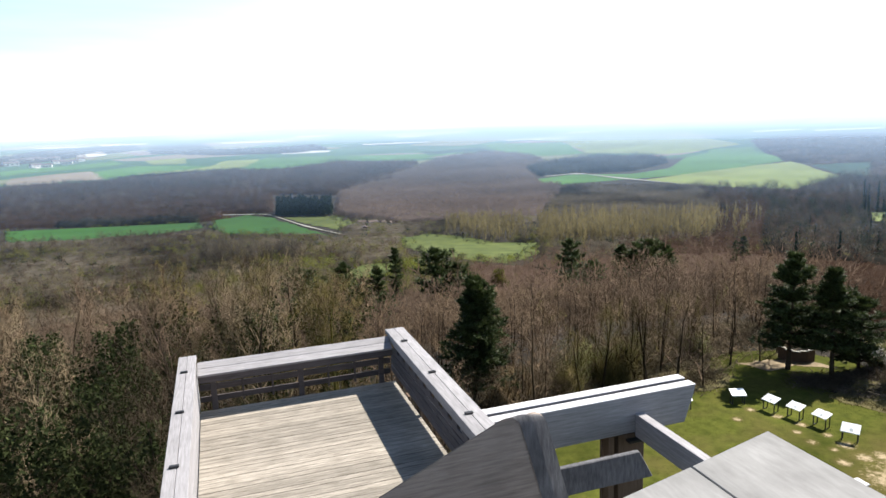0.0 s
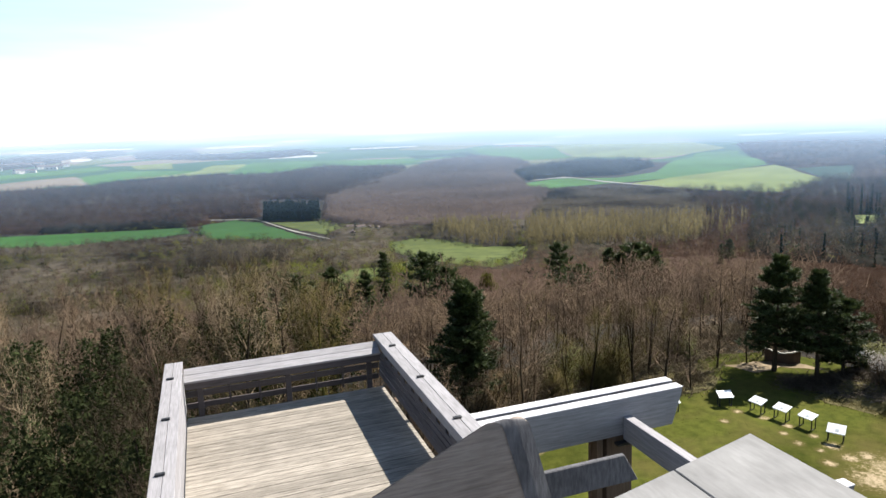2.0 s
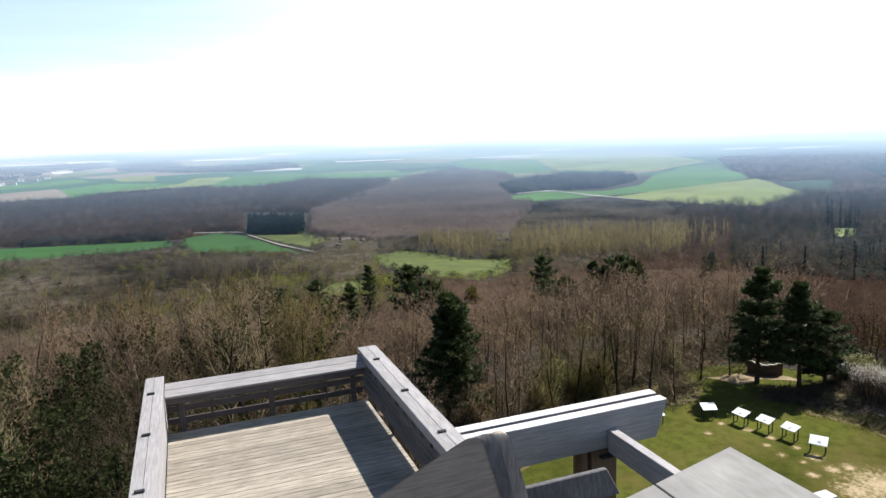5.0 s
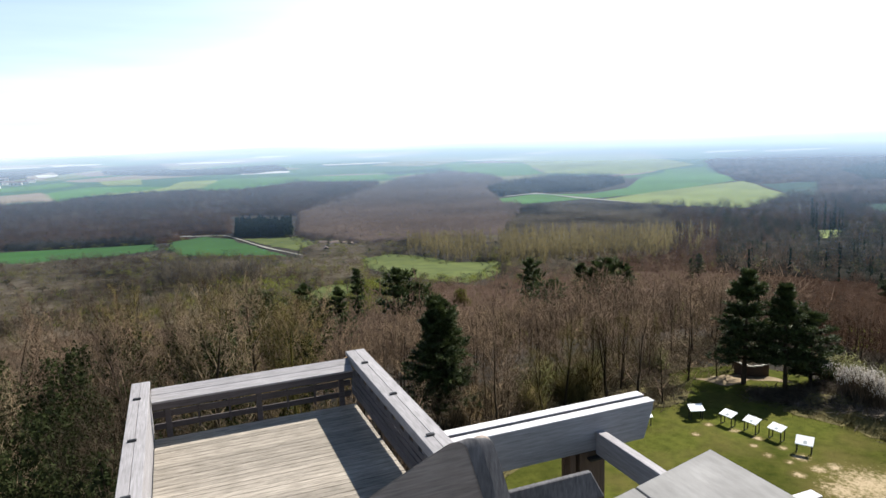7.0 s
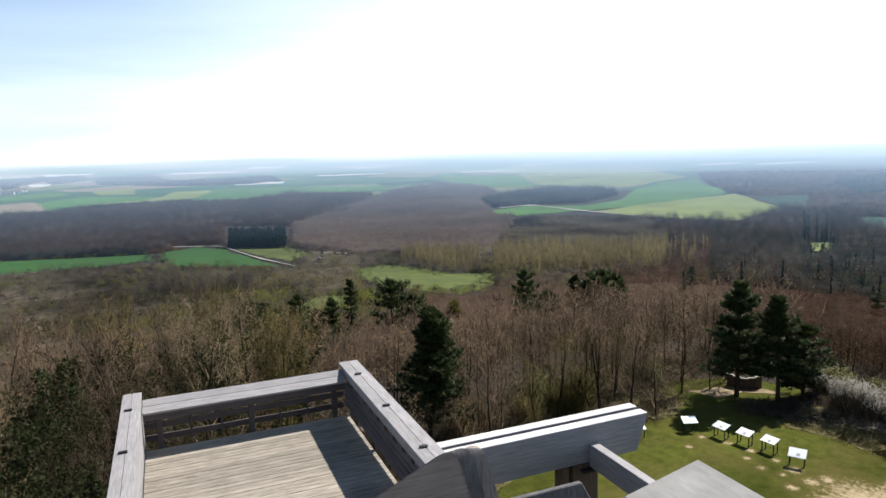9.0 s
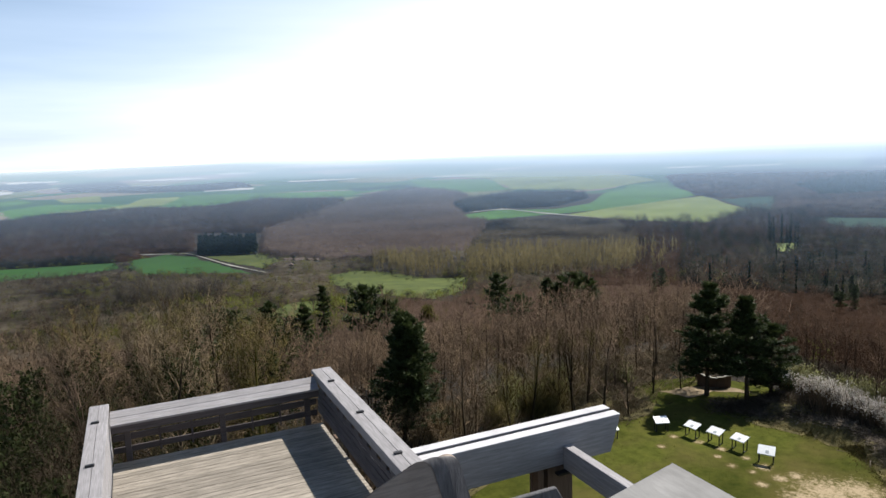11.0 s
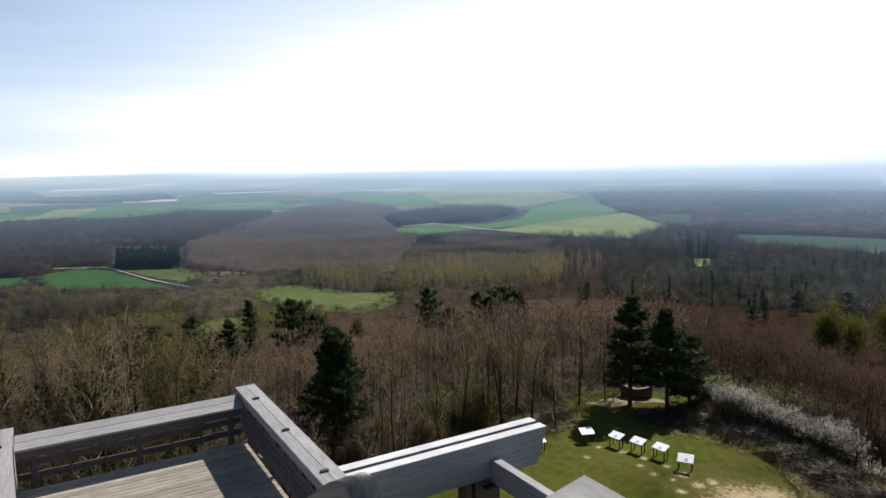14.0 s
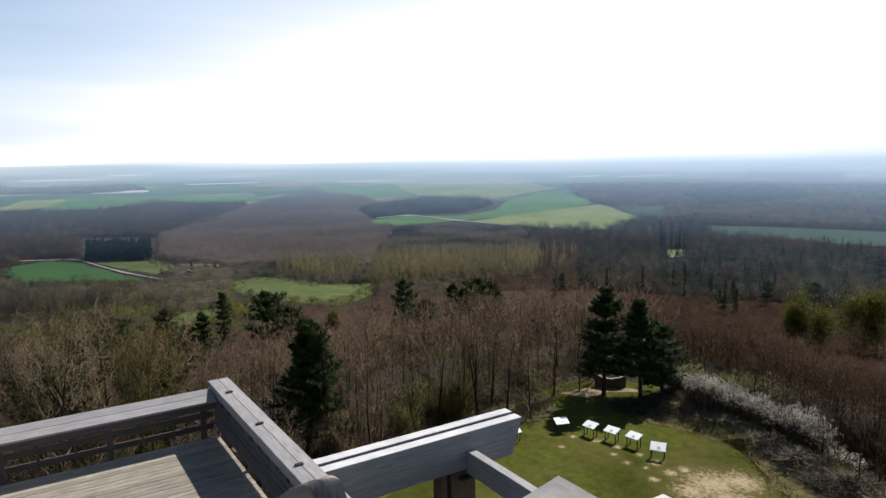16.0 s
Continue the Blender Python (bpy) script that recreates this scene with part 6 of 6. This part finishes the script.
tagged(part("dead_grass", scrub([(22.4, 20.4), (24.2, 20.2), (26.0, 20.6), (27.5, 21.6)], 0.7, 7000, 0.25, 84, 0.15), DEAD_GRASS), "bleached dead grass at the lawn's far edge", "grass", kind="stuff")
tagged(part("hedge_base", scrub([(34.6, 14.1), (35.0, 11), (35.2, 9), (34.9, 6.5)], 0.35, 4000, 0.9, 78, 0.2), BRAMBLE), "dark stems under the blossoming bushes", "scrub", kind="stuff")
tagged(part("wood_floor_scrub", scrub([(12, 21), (18, 24), (24, 25), (29, 27), (36, 27), (42, 22)], 2.0, 26000, 0.5, 72, off_lawn=True), DEAD_GRASS), "dead grass and brambles along the wood's edge", "scrub", kind="stuff")
tagged(part("slope_scrub", scrub([(-20, 4), (-12, 10), (-4, 14), (4, 17), (8, 20)], 3.0, 16000, 0.9, 73, off_lawn=True), BRAMBLE), "dead undergrowth under the near trees", "scrub", kind="stuff")
tagged(part("far_slope_scrub", scrub([polar(a_, float(smooth_blend(EDGE, a_)) + 9) for a_ in (46, 52, 58, 64, 70, 76, 84)], 3.5, 24000, 0.9, 75), BRAMBLE), "dead undergrowth on the falling slope", "scrub", kind="stuff")
tagged(part("slope_thicket", scrub([(38.5, 8.5), (38.5, 5), (38, 1.5), (37.5, -3)], 1.3, 15000, 1.5, 83, 0.3), TWIG_DARK), "dark thicket below the far side of the bank", "scrub", kind="stuff")
tagged(part("near_bramble", scrub([polar(a_, 21) for a_ in (-28, -20, -12, -5)], 2.6, 5000, 0.8, 76, 0.7), BRAMBLE), "pale arching brambles below the tower", "scrub", kind="stuff")

def ivy_mass():
    """Leafy ivy hanging in the trees close below the tower, in columns and heaps."""
    g = np.random.default_rng(91)
    pieces = []
    for k in range(185):
        close = k >= 95
        x, y = polar(g.uniform(-26, -7), g.uniform(20, 34)) if close else polar(g.uniform(-24, -3), g.uniform(18, 32))
        z, h, w = float(terrain(x, y)), g.uniform(6.0, 10.5) if close else g.uniform(2.5, 8.0), g.uniform(0.25, 0.7) if close else g.uniform(0.5, 1.2)
        n = int(520 * h / 5)
        f = g.uniform(0, 1, n) ** 0.8
        a, r = g.uniform(0, 6.3, n), w * np.sqrt(g.uniform(0.1, 1, n)) * (1.1 - 0.7 * f)
        c = np.stack([x + r * np.cos(a) + 0.3 * np.sin(f * 5 + k), y + r * np.sin(a), z + f * h], axis=1) + g.normal(0, 0.12, (n, 3))
        pieces.append(slivers(c, c + g.normal(0, 0.08, (n, 3)) - np.array([0, 0, 0.05]), g.uniform(0.08, 0.17, n), g))
    return raw_mesh("ivy_thicket", *join(pieces))


tagged(part("ivy_thicket", ivy_mass(), IVY), "dark ivy smothering the trees below the tower", "ivy", kind="stuff")
tagged(part("pine_scrub", scrub([(31.2, 17.4), (33, 16.4), (36, 16)], 0.6, 4000, 0.4, 74), BRAMBLE), "dark scrub at the foot of the pines", "scrub", kind="stuff")


SPRING_LEAF = surface("fresh spring leaves", (0.055, 0.058, 0.013), (0.118, 0.116, 0.028), scale=0.5, rough=0.7, bump=0, blotch=0.5, blotch_scale=0.6, per_island=0.3, glow_through=0.3)


def leafy_shrub(x, y, size, seed, material, label, leaf=0.08):
    g = np.random.default_rng(seed)
    segs, spread = [], 0.5 if size < 8 else 0.22
    for k in range(14):
        limb(segs, (g.normal(0, 0.2), g.normal(0, 0.2), -0.1), (g.normal(0, spread), g.normal(0, spread), 1), size * g.uniform(0.6, 0.95), 0.03, 0.008, 4, g, 0.05, 0.2)
    ends = np.asarray(segs)[:, 3:6]
    ends = ends[ends[:, 2] > size * 0.15]
    n = 2600 if size < 8 else 8000
    c = ends[g.integers(0, len(ends), n)] + g.normal(0, size * 0.10, (n, 3))
    tip = c + g.normal(0, 1, c.shape) * leaf * (0.9 if size < 8 else 1.3)
    v_, f_ = slivers(c, tip, np.full(n, leaf), g)
    facing = rounded(v_, np.array([0, 0, size * 0.2]), np.array([1, 1, 0.8]), g) + np.array([0, 0, 0.7])
    leaf_mesh = crown_mesh("foliage", v_, f_, facing / np.linalg.norm(facing, axis=1, keepdims=True))
    t = thing("shrub", label, "shrub", (x, y, float(terrain(x, y))), "green shrubs")
    tagged(part("stem_thicket", raw_mesh("stem_thicket", *tubes(segs, 3)), BARK, t), kind="stuff")
    tagged(part("foliage", leaf_mesh, material, t), kind="stuff")


for k, (x, y, s) in enumerate([(37.0, 17.0, 2.3), (37.8, 16.0, 2.4), (38.6, 12.4, 2.7), (38.8, 11.2, 2.5), (38.4, 13.6, 2.2), (37.6, 17.8, 2.0), (17.6, 22.6, 3.0), (20.0, 23.6, 2.6), (8.2, 22.0, 2.0), (23.4, 25.0, 2.4), (28.4, 24.4, 1.8)]):
    leafy_shrub(x, y, s, 80 + k, SPRING_LEAF, "shrub just coming into yellow-green leaf")

OLIVE_LEAF = surface("young olive leaves", (0.036, 0.041, 0.007), (0.100, 0.102, 0.017), scale=0.3, rough=0.85, bump=0, blotch=0.6, blotch_scale=0.15, per_island=0.3, glow_through=0.35, gloss=0.03)


def leafing_tree(x, y, height, radius, seed, label):
    """A broad tree in young leaf: trunk, limbs, and lobes of many small leaves."""
    g = np.random.default_rng(seed)
    stout, arms, lobes = [], [], []
    trunk = limb(stout, (0, 0, -0.5), (0, 0, 1), height * 0.7, 0.35, 0.08, 6, g, 0.1, 0.05)
    for k in range(16):
        p, _ = along(trunk, g.uniform(0.2, 0.98))
        w = g.uniform(0, 6.3)
        lobes.append(limb(arms, p, (math.cos(w), math.sin(w), g.uniform(0.1, 1.0)), radius * g.uniform(0.5, 0.85), 0.12, 0.03, 4, g)[-1])
    heart = np.array([tuple(v) for v in lobes])[g.integers(0, 16, 15000)]
    c = heart + g.normal(0, 1, heart.shape) * np.array([radius * 0.19, radius * 0.19, height * 0.09])
    tip = c + g.normal(0, 0.28, c.shape)
    v_, f_ = slivers(c, tip, np.full(len(c), 0.38), g)
    facing = rounded(v_, np.array([0, 0, height * 0.4]), np.array([radius, radius, height * 0.5]), g, 0.3) + np.array([0, 0, 0.9])
    t = thing("tree", label, "tree", (x, y, float(terrain(x, y))), "trees in young leaf")
    part("trunk", raw_mesh("trunk", *tubes(stout, 7), True), BARK, t)
    tagged(part("boughwork", raw_mesh("boughwork", *tubes(arms, 4)), BARK, t), kind="stuff")
    tagged(part("foliage", crown_mesh("foliage", v_, f_, facing / np.linalg.norm(facing, axis=1, keepdims=True)), OLIVE_LEAF, t), kind="stuff")


for k, (x, y, h_, r_) in enumerate([(224, 109.5, 27, 9), (240, 99, 28, 10.5), (257, 82, 22, 8), (110, 250, 10, 4.5), (100, 262, 9, 4.5)]):
    leafing_tree(x, y, h_, r_, 120 + k, "broad tree in young olive-green leaf among bare woods")

# ---- low timber shelter behind the pines ----
shelter = thing("viewing_wall", "low brown timber wall with a pale curved coping by the pines", "wall", (33.5, 20.4, float(terrain(33.5, 20.4))))
for k in range(5):
    a = radians(-36 + 18 * k)
    b_ = box(-0.42, 0.42, -0.06, 0.06, -0.1, 0.95 + 0.08 * abs(k - 2), 0.01)
    w_ = part("wall_panel", b_, SHED_WOOD, shelter)
    w_.matrix_basis = pose(2.4 * math.sin(a), 2.4 - 2.4 * math.cos(a), 0, 0, 0, math.degrees(a))
    c_ = part("coping", box(-0.44, 0.44, -0.10, 0.10, 0.955 + 0.08 * abs(k - 2), 1.02 + 0.08 * abs(k - 2), 0.01), LIMESTONE, shelter, "pale stone coping")
    c_.matrix_basis = w_.matrix_basis
shelter.rotation_euler, shelter.scale = (0, 0, radians(-46)), (0.64, 0.64, 0.8)


# ---- buildings far off in the valley ----
def farm(x, y, w, d, h, turn, label):
    t = thing("farm_building", label, "building", (x, y, float(terrain(x, y))), "far farm buildings")
    part("wall", box(-w / 2, w / 2, -d / 2, d / 2, -1, h, 0), HOUSE_WALL, t)
    part("roof", prism([(-d / 2 - 0.4, h + 0.02), (0, h + d * 0.32), (d / 2 + 0.4, h + 0.02)], -w / 2 - 0.3, w / 2 + 0.3, "x", 0), HOUSE_ROOF, t)
    for k in range(3):
        part("window", box(-w * 0.32 + k * w * 0.3, -w * 0.2 + k * w * 0.3, -d / 2 - 0.05, -d / 2 - 0.005, h * 0.4, h * 0.75, 0), STEEL, t)
    t.rotation_euler = (0, 0, radians(turn))


for k, (x, y) in enumerate([(150, 742), (160, 733), (170, 722), (176, 712), (142, 690)]):
    farm(x, y, 9 + 3 * (k % 2), 6, 3.2, 20 * k, "pale stone farm building among the trees")
for k, (x, y) in enumerate([(-617, 2690), (-605, 2746), (-572, 2703), (-498, 2570), (-468, 2536), (-454, 2580), (-622, 2506), (-529, 2401), (-496, 2388), (-643, 2668), (-545, 2748), (-446, 2650)]):
    farm(x, y, 44 - 8 * (k % 3), 16, 8, 14 * (k % 4), "white building of a far village")
